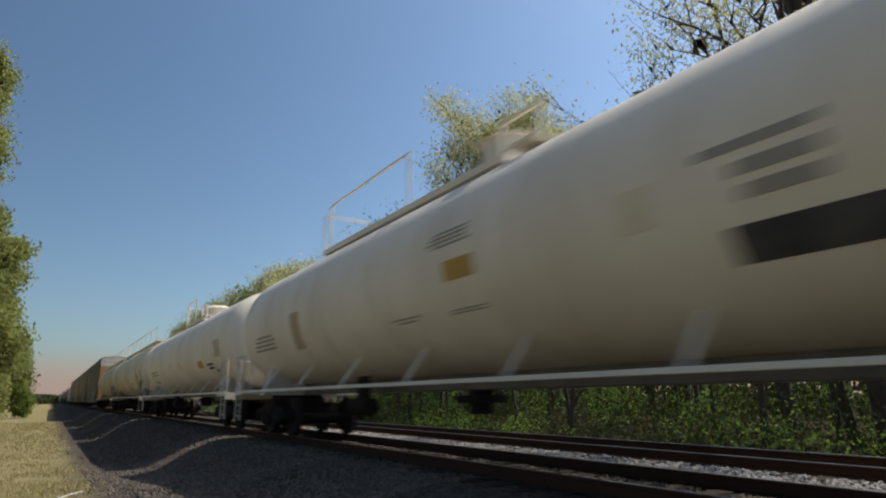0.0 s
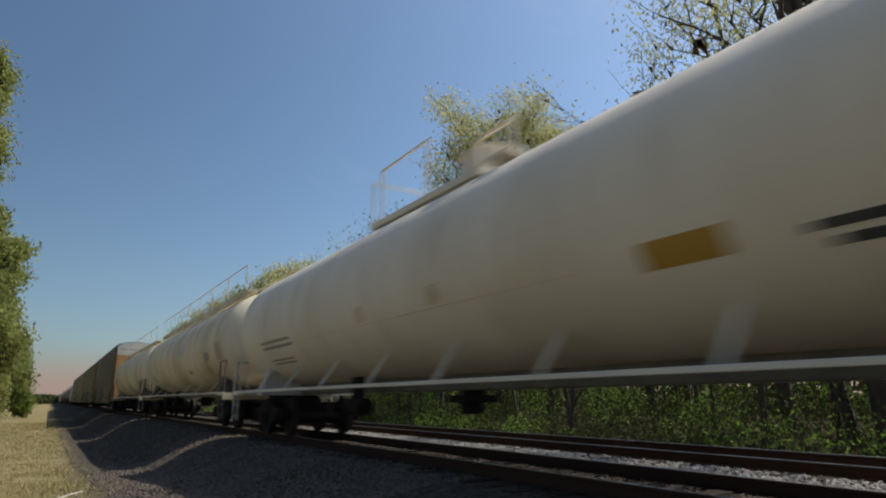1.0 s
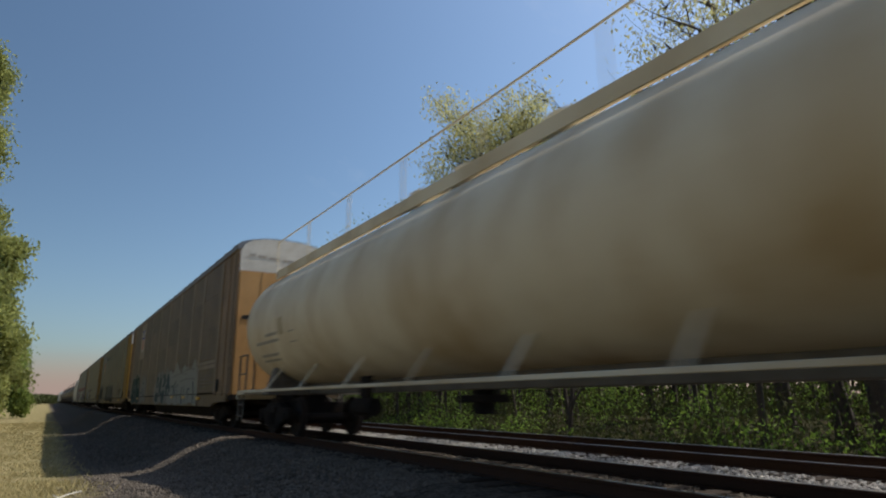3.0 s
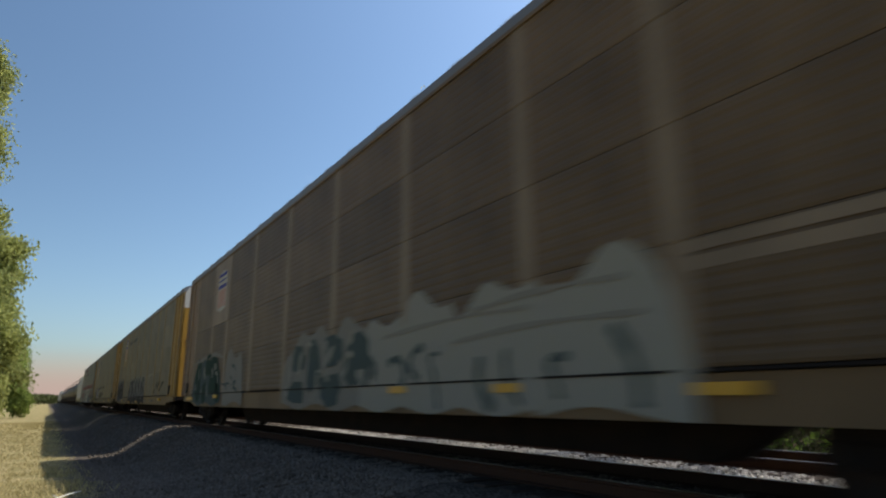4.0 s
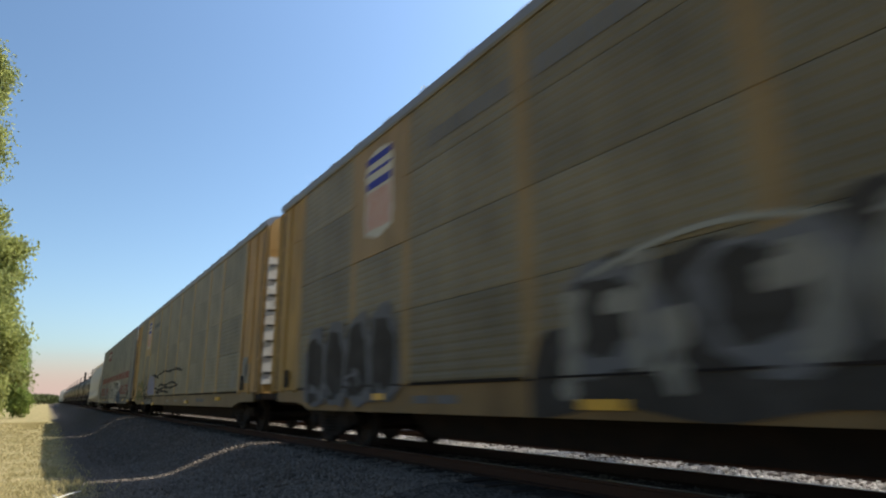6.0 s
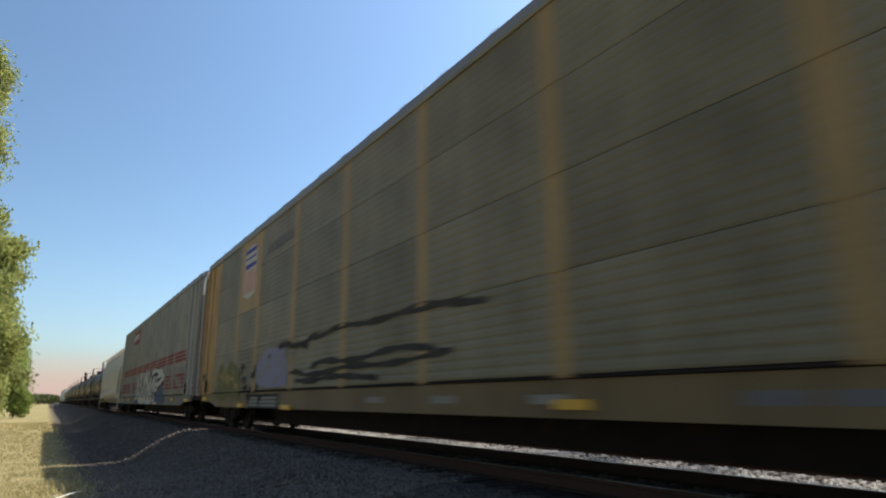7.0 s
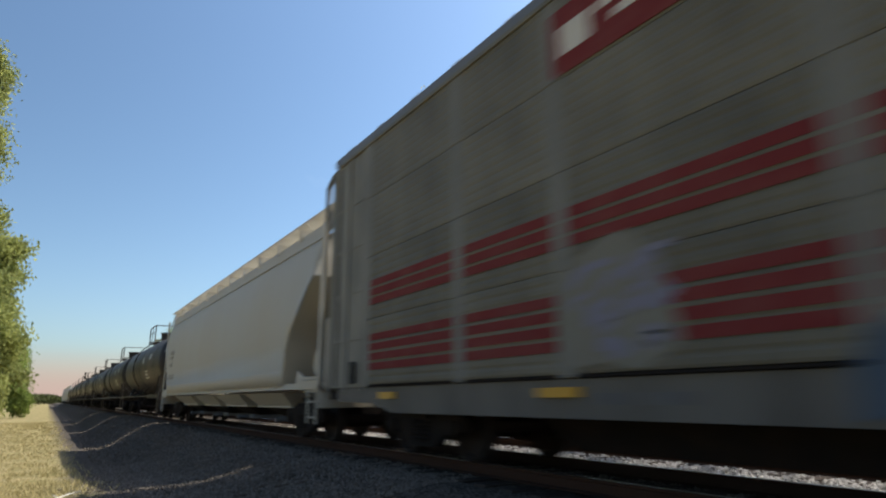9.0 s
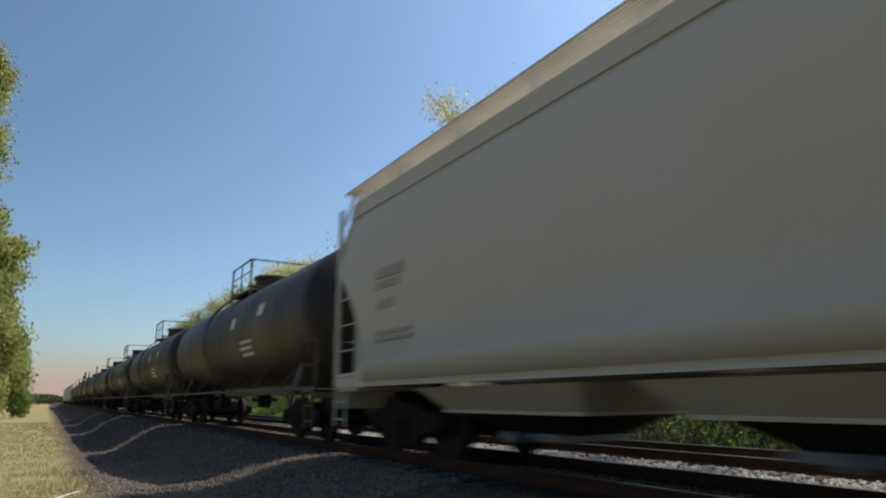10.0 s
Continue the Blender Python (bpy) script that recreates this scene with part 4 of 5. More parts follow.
        box(bm, -1.02, 1.02, y0 - 0.05, y1 + 0.05, 0.67, 0.71)
        part("hopper_flange", bm, HOPPER, car)
        bm = bmesh.new()
        loft(bm, [[(-0.9, y0 + 0.2, 0.67), (0.9, y0 + 0.2, 0.67), (0.9, y1 - 0.2, 0.67), (-0.9, y1 - 0.2, 0.67)],
                  [(-0.45, y0 + 0.6, 0.42), (0.45, y0 + 0.6, 0.42), (0.45, y1 - 0.6, 0.42), (-0.45, y1 - 0.6, 0.42)]])
        part("outlet_cone", bm, IRON, car)
        bm = bmesh.new()
        box(bm, -0.62, 0.62, y - 0.6, y + 0.6, 0.32, 0.43, 0.02)
        rod(bm, (-0.95, y, 0.37), (0.95, y, 0.37), 0.06, 8)
        part("outlet_gate", bm, ROOFGREY, car)
    return car


# ---- the train ----
TRAIN = []         # (car, its leading end's place at the start)


def place(car, y):
    car.matrix_basis = pose(TRACK_X, y, 0)
    TRAIN.append((car, y))
    return car


c = place(tank_car(20.9, WHITE, "white tank car with black panel and grey stencils", "pressure", bands=(6.9, 11.5, 16.4), end_paint=PALE, middle=9.35), -2.15)
tank_patch(c, "black_panel", 3.55, 4.95, 1.90, 2.19, MARK, "faded black panel")
for y0, y1, z0, z1 in ((4.10, 5.10, 2.77, 2.86), (4.11, 4.80, 2.56, 2.68), (4.11, 4.75, 2.37, 2.49)):
    tank_patch(c, "stencil_bar", y0, y1, z0, z1, MARKGREY)
tank_patch(c, "placard", 8.43, 9.13, 2.42, 2.70, AMBER, "weathered amber placard")
tank_lines(c, 8.47, 9.65, 2.9, 3.16, 4, MARKGREY, 1)
tank_lines(c, 10.05, 10.95, 1.99, 2.10, 2, MARKGREY, 2)
tank_lines(c, 8.35, 9.35, 1.98, 2.06, 2, MARKGREY, 3)
tank_lines(c, 16.95, 18.75, 2.05, 2.45, 4, MARKGREY, 4)
tank_patch(c, "repaint_patch", 15.10, 15.65, 1.95, 2.75, AMBER_DUST, "faint brown repaint patch")
tank_patch(c, "repaint_patch", 5.60, 6.00, 2.35, 2.75, CREAM, "yellowed repaint patch")

c = place(tank_car(20.97, WHITE, "white tank car with amber placard and dark stencils", "pressure", bands=(4.2, 9.2, 14.0), end_paint=PALE, rail_at=(0.9, 2.7), middle=9.75), 18.75)
tank_patch(c, "placard", 4.80, 5.65, 2.0, 2.25, AMBER, "amber placard")
tank_patch(c, "stencil_bar", 3.25, 4.15, 2.03, 2.10, MARK)
tank_patch(c, "stencil_bar", 3.30, 4.00, 1.91, 1.98, MARK)
tank_patch(c, "stencil_bar", 2.80, 3.10, 1.80, 1.87, MARK)
tank_lines(c, 1.75, 2.75, 2.24, 2.80, 8, MARKGREY, 6)
tank_patch(c, "weld_seam", 6.45, 14.95, 2.13, 2.142, CREAM)
tank_lines(c, 15.55, 17.95, 2.05, 2.32, 2, MARKGREY, 7)
tank_lines(c, 15.95, 18.05, 1.70, 1.86, 2, MARKGREY, 8)
for y in (7.15, 9.15, 11.65):
    tank_patch(c, "repaint_patch", y, y + 0.35, 2.18, 2.45, CREAM, "yellowed repaint patch")

c = place(tank_car(20.68, CREAM, "cream tank car with rust stains and long top handrail", "walkway", bands=(3.1, 9.2, 15.5), end_paint=FRAME), 39.72)
tank_lines(c, 1.25, 2.25, 2.14, 2.70, 8, MARKGREY, 9)
tank_patch(c, "stencil_panel", 3.20, 3.95, 2.2, 2.47, MARKGREY, "grey stencil panel")
tank_lines(c, 3.55, 3.95, 1.82, 2.0, 3, MARKGREY, 10)
tank_patch(c, "placard", 6.85, 7.55, 1.86, 2.02, AMBER_DUST, "dusty brown placard")
tank_patch(c, "repaint_patch", 7.85, 9.25, 2.6, 3.1, PALE, "pale repaint patch")
tank_lines(c, 16.35, 17.65, 1.8, 2.1, 3, MARKGREY, 11)

c = place(tank_car(20.3, CREAM, "cream tank car with stencilled lines and top handrail", "walkway", bands=(3.1, 9.0, 14.6), end_paint=FRAME), 60.4)
for z0, z1, y0, y1 in ((2.22, 2.29, 16.45, 18.25), (2.38, 2.45, 16.45, 17.35), (1.92, 1.98, 16.85, 18.15), (1.80, 1.85, 16.90, 18.15), (2.36, 2.385, 15.25, 15.65), (2.13, 2.155, 15.25, 15.65)):
    tank_patch(c, "stencil_bar", y0, y1, z0, z1, MARKGREY)
tank_patch(c, "repaint_patch", 15.95, 16.30, 2.35, 2.75, AMBER_DUST, "rusty repaint patch")

RL = 27.9
SPRAY_X = -RX - 0.026

c = place(autorack(RL + 0.15, BROWN_RACK, "weathered brown autorack car with sprayed sides", reflectors=((4.5, 0.93, 0.53), (7.25, 0.98, 0.47), (9.9, 1.0, 0.5), (22.1, 0.98, 0.5), (26.26, 0.92, 1.0))), 81.23)
rack_panel(c, BROWN_RACK, *SIGN_BAY)
shield(c, 22.3, 3.70, 5.02, 1.15)
rnd = random.Random(23)
# pale bubble letters over the sill, darker teal towards the rear of them
cloud(c, "graffiti", 10.4, 15.5, 0.72, 2.36, SPRAY_MIST, SPRAY_X, rnd, "thin pale sprayed ground")
for y0, y1, top in ((4.75, 6.75, 2.35), (6.3, 8.6, 2.32), (8.1, 9.9, 2.42), (9.5, 11.3, 2.2)):
    cloud(c, "graffiti", y0, y1, 0.72, top, SPRAY_PALE, SPRAY_X - 0.0006 * y0, rnd, "pale grey sprayed bubble letter")
for y, z, w, h in ((11.4, 1.5, 1.1, 0.9), (12.5, 1.75, 0.9, 0.6), (12.6, 1.05, 1.0, 0.6), (13.5, 1.5, 0.7, 1.0), (14.4, 1.7, 0.8, 0.55), (14.5, 1.0, 1.0, 0.45)):
    blotch(c, "graffiti", y, z, w, h, SPRAY_TEAL, SPRAY_X - 0.010, rnd, "dark teal sprayed letter")
slashes(c, "graffiti", 10.9, 15.2, 0.8, 2.1, 9, SPRAY_PALE, SPRAY_X - 0.013, 26, wide=(0.06, 0.16))
slashes(c, "graffiti", 5.0, 11.2, 0.7, 1.55, 8, SPRAY_TEAL, SPRAY_X - 0.011, 25, lean=0.35, wide=(0.05, 0.16), tall=(0.35, 0.8))
for y0, y1, z in ((5.2, 8.4, 1.62), (6.8, 10.4, 1.86), (5.4, 7.9, 1.98)):
    ribbon(c, "graffiti", [(y0, z), ((y0 + y1) / 2, z + 0.06), (y1, z - 0.04)], 0.06, SPRAY_MIST, SPRAY_X - 0.014, "", 0.5, rnd)
for k, (x0, x1) in enumerate(((-1.15, -0.95), (-0.9, -0.62), (-0.55, -0.2), (-0.1, 0.25))):
    bm = bmesh.new()
    box(bm, x0, x1, -0.012, -0.006, 5.22 - 0.03 * k, 5.31 - 0.03 * k)
    part("stencil_bar", bm, MARKGREY, c)
# dark green letters and a pale rounded one ahead of them
cloud(c, "graffiti", 21.5, 25.9, 0.74, 2.35, SPRAY_TEAL, SPRAY_X, rnd, "murky teal sprayed ground")
ribbon(c, "graffiti", [(21.4, 2.15), (22.4, 2.32), (23.6, 2.3), (25.0, 2.2), (26.2, 2.1)], 0.10, SPRAY_MIST, SPRAY_X - 0.003, "pale sprayed edge", 0.5, rnd)
for y, z, w, h in ((25.0, 1.5, 1.0, 1.3), (23.4, 2.0, 0.9, 0.7), (22.5, 1.6, 1.3, 1.2), (23.9, 1.1, 0.6, 0.7), (21.9, 1.1, 0.5, 0.6)):
    blotch(c, "graffiti", y, z, w, h, SPRAY_GREEN, SPRAY_X - 0.006, rnd, "dark green sprayed letter")
slashes(c, "graffiti", 21.8, 25.7, 0.8, 2.0, 9, SPRAY_MIST, SPRAY_X - 0.010, 21, lean=0.3, wide=(0.05, 0.14), tall=(0.15, 0.4))
cloud(c, "graffiti", 18.9, 21.2, 0.76, 2.36, SPRAY_MIST, SPRAY_X, rnd, "pale pinkish sprayed letter")
slashes(c, "graffiti", 19.3, 20.9, 1.0, 1.9, 5, SPRAY_TEAL, SPRAY_X - 0.004, 24, lean=2.0, wide=(0.05, 0.10), tall=(0.1, 0.25))
for z0, z1 in ((1.90, 2.02), (2.06, 2.16)):
    bm = bmesh.new()
    box(bm, -RX - 0.022, -RX - 0.018, 2.2, 4.68, z0, z1)
    part("paint_streak", bm, BROWN_RACK["post"], c, "pale pinkish scrape along the sheets")

c = place(autorack(RL, YELLOW_RACK, "yellow-posted autorack car with dull olive side sheets", reflectors=((4.4, 0.9, 0.5), (13.4, 0.8, 0.5), (17.35, 0.8, 0.57), (22.1, 0.9, 0.4))), 110.80)
rack_panel(c, YELLOW_RACK, *SIGN_BAY)
shield(c, 22.27, 3.58, 5.18, 1.0)
rnd = random.Random(30)
cloud(c, "graffiti", 10.1, 18.4, 0.72, 2.3, SPRAY_DARK, SPRAY_X, rnd, "dark sprayed ground")
for y, w in ((10.9, 1.1), (12.4, 1.3), (14.0, 1.4), (15.6, 1.3), (17.2, 1.3)):
    blotch(c, "graffiti", y, 1.6, w, 1.1, SPRAY_GREY, SPRAY_X - 0.004, rnd, "dull grey sprayed letter")
    blotch(c, "graffiti", y + 0.1, 1.65, 0.62 * w, 0.75, SPRAY_DARK, SPRAY_X - 0.007, rnd)
    blotch(c, "graffiti", y - 0.1, 1.75, 0.28 * w, 0.24, SPRAY_MIST, SPRAY_X - 0.010, rnd)
slashes(c, "graffiti", 10.3, 18.2, 0.72, 2.2, 10, SPRAY_MIST, SPRAY_X - 0.012, 31, lean=-0.15, wide=(0.12, 0.3), tall=(0.5, 1.2))
for y in (11.2, 13.6, 16.2):
    ribbon(c, "graffiti", [(y - 1.1, 2.12), (y - 0.3, 2.28), (y + 0.5, 2.22), (y + 1.2, 2.05)], 0.05, SPRAY_PALE, SPRAY_X - 0.014, "", 0.3, rnd)
for y in (22.0, 23.0, 24.0, 25.0):
    blotch(c, "graffiti", y, 1.45 + 0.03 * (25 - y), 1.15, 1.55, SPRAY_GREY, SPRAY_X - 0.0006 * y, rnd, "grey sprayed letter edge")
    blotch(c, "graffiti", y, 1.43 + 0.03 * (25 - y), 0.85, 1.25, SPRAY_DARK, SPRAY_X - 0.018, rnd, "dark sprayed bubble letter")
slashes(c, "graffiti", 21.8, 25.4, 0.8, 1.4, 6, SPRAY_GREY, SPRAY_X - 0.021, 32, lean=1.0, wide=(0.05, 0.12), tall=(0.15, 0.35))
slashes(c, "graffiti", 7.0, 8.8, 1.15, 2.0, 8, SPRAY_MIST, SPRAY_X, 33, lean=-1.6, wide=(0.04, 0.09), tall=(0.1, 0.35))
ribbon(c, "graffiti", [(7.0, 2.2), (7.9, 2.17), (8.8, 2.12)], 0.10, SPRAY_PALE, SPRAY_X - 0.006, "white sprayed line", 0.4, rnd)
slashes(c, "graffiti", 3.6, 6.6, 1.2, 1.75, 7, SPRAY_DARK, SPRAY_X, 34, lean=-2.4, wide=(0.06, 0.14), tall=(0.1, 0.25))
rack_marks(c, 18.6, 20.55)
rack_marks(c, 16.3, 18.1)

c = place(autorack(RL + 0.2, OCHRE_RACK, "ochre autorack car with grey-olive side sheets", False, reflectors=((4.4, 0.9, 0.5), (9.6, 0.8, 0.5), (18.55, 0.70, 0.6), (22.4, 0.72, 0.5), (27.0, 0.9, 0.6))), 139.75)
rack_panel(c, OCHRE_RACK, *SIGN_BAY)
shield(c, 22.3, 3.66, 5.16, 1.15)
rnd = random.Random(40)
blotch(c, "graffiti", 19.75, 1.58, 2.45, 0.95, SPRAY_LILAC, SPRAY_X, rnd, "lilac sprayed patch")
slashes(c, "graffiti", 18.6, 20.9, 1.2, 2.0, 10, SPRAY_MIST, SPRAY_X - 0.004, 44, lean=-2.0, wide=(0.04, 0.10), tall=(0.08, 0.2))
cloud(c, "graffiti", 22.6, 25.6, 0.90, 2.0, SPRAY_LIME, SPRAY_X, rnd, "olive green sprayed patch")
slashes(c, "graffiti", 22.8, 25.4, 1.0, 1.8, 12, OCHRE_RACK["shaded_corner"], SPRAY_X - 0.004, 45, lean=0.9, wide=(0.04, 0.09), tall=(0.15, 0.4))
slashes(c, "graffiti", 21.1, 22.5, 0.9, 2.0, 9, SPRAY_DARK, SPRAY_X, 43, lean=-1.1, wide=(0.06, 0.14), tall=(0.1, 0.3))
for k, pts in enumerate((((19.3, 2.04), (18.9, 2.12), (18.5, 2.06), (18.2, 2.0), (17.6, 2.02), (17.3, 1.92)), ((17.6, 2.0), (17.1, 2.14), (16.6, 2.08), (15.6, 2.22), (14.4, 2.1), (12.6, 2.2), (11.0, 2.05)),
                         ((18.4, 1.42), (18.0, 1.47), (17.5, 1.36), (16.7, 1.34), (15.2, 1.46), (13.6, 1.38), (11.8, 1.5)), ((18.0, 1.26), (17.1, 1.22), (15.8, 1.30), (14.0, 1.2)), ((17.1, 1.50), (16.4, 1.62), (15.0, 1.5), (13.4, 1.66), (12.2, 1.55)))):
    ribbon(c, "graffiti", list(pts), 0.10 if k else 0.13, SPRAY_DARK, SPRAY_X - 0.002 * k, "long black sprayed line", 0.5, rnd)
rack_marks(c, 18.67, 20.64)
for y0, y1 in ((19.3, 20.72), (20.83, 21.67)):
    bm = bmesh.new()
    box(bm, -RX - 0.008, -RX + 0.01, y0 - 0.12, y1 + 0.12, 0.66, 1.0)
    panel = part("data_panel", bm, SPRAY_DARK, c, "black stencil panel")
    for k in range(3):
        bm = bmesh.new()
        box(bm, -RX - 0.013, -RX - 0.009, y0, y1 - 0.1 * k, 0.70 + 0.085 * k, 0.765 + 0.085 * k)
        part("stencil_bar", bm, SPRAY_MIST, panel)
blotch(c, "graffiti", 27.3, 1.62, 0.42, 0.24, SPRAY_TEAL, -RX - 0.04, rnd, "teal sprayed spot")
bm = bmesh.new()
box(bm, -RX + 0.04, -RX + 0.36, -0.02, 0.01, 1.25, 4.55)
edge = part("door_edge", bm, PALE, c, "white strip with black latches")
for k in range(8):
    bm = bmesh.new()
    box(bm, -RX + 0.08, -RX + 0.28, -0.035, -0.018, 1.5 + 0.40 * k, 1.56 + 0.40 * k)
    part("latch", bm, DARK, edge)
for y, z in ((1.2, 1.5), (0.9, 1.3), (2.4, 1.2)):
    bm = bmesh.new()
    box(bm, -RX - 0.024, -RX - 0.018, y, y + 0.5, z, z + 0.5)
    part("paint_patch", bm, SPRAY_MIST, c, "pale painted-out patch")

c = place(autorack(RL - 0.1, GREY_RACK, "pale grey autorack car with red stripes and graffiti", True, False, ((1.2, 0.86, 0.85), (4.3, 0.9, 0.5), (9.2, 0.72, 0.62), (12.0, 0.93, 0.62), (15.0, 0.93, 0.5), (17.8, 0.9, 0.5), (21.42, 0.92, 0.6), (25.3, 0.92, 0.5))), 168.90)
for y0, y1 in zip(POSTS, POSTS[1:]):
    for z in (2.42, 2.575, 2.73, 1.33, 1.49, 1.65, 1.81):
        bm = bmesh.new()
        box(bm, -RX - 0.024, -RX - 0.018, y0 + 0.12, y1 - 0.12, z, z + 0.115)
        part("red_stripe", bm, RED, c, "dull red painted stripe")
bm = bmesh.new()
box(bm, -RX - 0.03, -RX - 0.016, 18.75, 21.25, 4.40, 5.22)
part("red_sign", bm, RED, c, "red name board")
for y0, y1, z0, z1 in ((18.95, 20.5, 4.86, 4.98), (19.0, 20.3, 4.68, 4.78), (20.65, 21.1, 4.62, 4.98)):
    bm = bmesh.new()
    box(bm, -RX - 0.036, -RX - 0.031, y0, y1, z0, z1)
    part("sign_bar", bm, PALE, c)
rnd = random.Random(50)
cloud(c, "graffiti", 6.9, 18.6, 0.70, 2.2, SPRAY_BLUE, -RX - 0.027, rnd, "blue sprayed ground")
# one long cream piece with black shadows, and a larger one ahead of it
for k, (y0, y1, z0, z1) in enumerate(((15.4, 17.9, 0.9, 2.0), (13.2, 16.2, 0.70, 2.4), (10.9, 14.0, 0.70, 2.5), (9.75, 11.8, 0.72, 2.5))):
    cloud(c, "graffiti", y0, y1, z0, z1, SPRAY_CREAM, -RX - 0.030 - 0.0008 * k, rnd, "cream sprayed letters")
slashes(c, "graffiti", 9.9, 17.6, 0.75, 2.35, 52, SPRAY_DARK, -RX - 0.036, 51, lean=-0.5, wide=(0.06, 0.17), tall=(0.2, 0.62))
slashes(c, "graffiti", 10.0, 17.3, 0.8, 2.4, 16, SPRAY_CREAM, -RX - 0.043, 53, lean=-0.35, wide=(0.10, 0.2), tall=(0.35, 0.9))
for pts, w in ((((10.9, 2.2), (9.9, 2.36), (8.9, 2.2), (7.6, 2.2)), 0.20), (((9.6, 1.66), (8.9, 1.58), (8.0, 1.72), (7.0, 1.95)), 0.26), (((9.5, 1.86), (8.8, 2.02), (8.0, 2.05), (7.2, 2.0)), 0.22), (((10.2, 1.45), (9.5, 1.3), (9.0, 1.42)), 0.2)):
    ribbon(c, "graffiti", [(y, z - 0.05) for y, z in pts], w + 0.16, SPRAY_DARK, -RX - 0.046, "black sprayed edge", 0.2, rnd)
    ribbon(c, "graffiti", list(pts), w, SPRAY_CREAM, -RX - 0.049, "cream sprayed stroke", 0.2, rnd)
for way, y in ((-1, 0.0), (1, RL - 0.1)):
    bm = bmesh.new()
    pipe(bm, [(-RX + 0.06, y + way * 0.5, 1.1), (-RX + 0.06, y + way * 0.5, 5.22), (-RX + 0.10, y + way * 0.36, 5.42), (-RX + 0.16, y - way * 0.15, 5.60)], 0.05)
    part("end_guard", bm, GREY_RACK["sill"], c)
blotch(c, "graffiti", 20.62, 1.72, 1.4, 1.25, SPRAY_MIST, -RX - 0.027, rnd, "pale lilac sprayed patch")
slashes(c, "graffiti", 20.0, 21.2, 1.15, 2.2, 14, SPRAY_LILAC, -RX - 0.030, 54, lean=-1.4, wide=(0.06, 0.14), tall=(0.1, 0.25))
slashes(c, "graffiti", 2.6, 5.8, 1.25, 2.0, 9, GREY_RACK["sheet"], -RX - 0.027, 55, lean=0.6, wide=(0.12, 0.28), tall=(0.2, 0.5))

hopper = place(covered_hopper(20.8, "pale grey covered hopper with curved sides"), 196.58)
for y0, y1, z0, z1 in ((17.6, 18.5, 2.78, 2.95), (17.7, 18.5, 2.60, 2.72), (17.9, 18.45, 2.28, 2.42), (17.3, 18.5, 1.86, 1.92), (17.3, 18.5, 1.76, 1.81)):
    bm = bmesh.new()
    plate(bm, [(y0, z0), (y1, z0), (y1, z1), (y0, z1)], -1.565, -1.552)
    part("stencil_bar", bm, MARKGREY, hopper)

black = place(tank_car(18.0, BLACK, "black tank car with brown dust and top railing", "platform", bands=(3.4, 8.9, 12.4), ladder_at=10.6), 217.3)
tank_patch(black, "placard", 4.4, 4.9, 3.0, 3.3, PALE)
tank_patch(black, "placard", 7.2, 7.6, 2.9, 3.2, PALE)
tank_lines(black, 5.4, 6.8, 2.0, 2.5, 3, PALE, 61)
NEAR_SPIN = list(SPINNING)
for i in range(1, 9):
    place(copy_thing(black, pose(TRACK_X, 217.3 + 18 * i, 0)), 217.3 + 18.0 * i)
for i in range(4):
    place(copy_thing(hopper, pose(TRACK_X, 379.5 + 20.8 * i, 0)), 379.5 + 20.8 * i)


# ---- plants ----
def tree_skeleton(rnd, base, height, spread, trunk_r, lean=(0, 0), first=0.25, levels=3, kids=(7, 4, 4), up=0.55):
    """Branches as lists of (point, radius), and the tips that carry leaves."""
    branches, tips = [], []

    def grow(p, d, length, r, level, parent=-1):
        pts, n = [(p.copy(), r)], 5
        q, dd = p.copy(), d.normalized()
        for i in range(n):
            dd = (dd + Vector((rnd.uniform(-1, 1), rnd.uniform(-1, 1), rnd.uniform(-0.3, 0.6) * up)) * (0.10 if level == 0 else 0.22)).normalized()
            q = q + dd * (length / n)
            pts.append((q.copy(), r * (1 - 0.80 * (i + 1) / n)))
        branches.append((pts, parent))
        me = len(branches) - 1
        if level >= levels:
            tips.extend(pts[2:])
            return
        if level >= levels - 1:
            tips.append(pts[-1])
        for k in range(kids[level]):
            f = (first + (1 - first) * (k + rnd.random()) / kids[level]) if level == 0 else 0.25 + 0.75 * (k + rnd.random()) / kids[level]
            i = min(int(f * n), n - 1)
            a, b = pts[i], pts[i + 1]
            s = f * n - i
            pp, rr = a[0].lerp(b[0], s), a[1] + (b[1] - a[1]) * s
            ang = rnd.uniform(0, 2 * math.pi)
            side = Vector((math.cos(ang), math.sin(ang), rnd.uniform(0.2, 0.9)))
            nd = (dd * up + side).normalized()
            ln = (height * spread * (1.1 - 0.55 * f) if level == 0 else length * rnd.uniform(0.45, 0.7))
            grow(pp, nd, ln, max(rr * 0.6, 0.012), level + 1, me)

    grow(Vector(base), Vector((lean[0], lean[1], 1)), height * 0.9, trunk_r, 0)
    return branches, tips


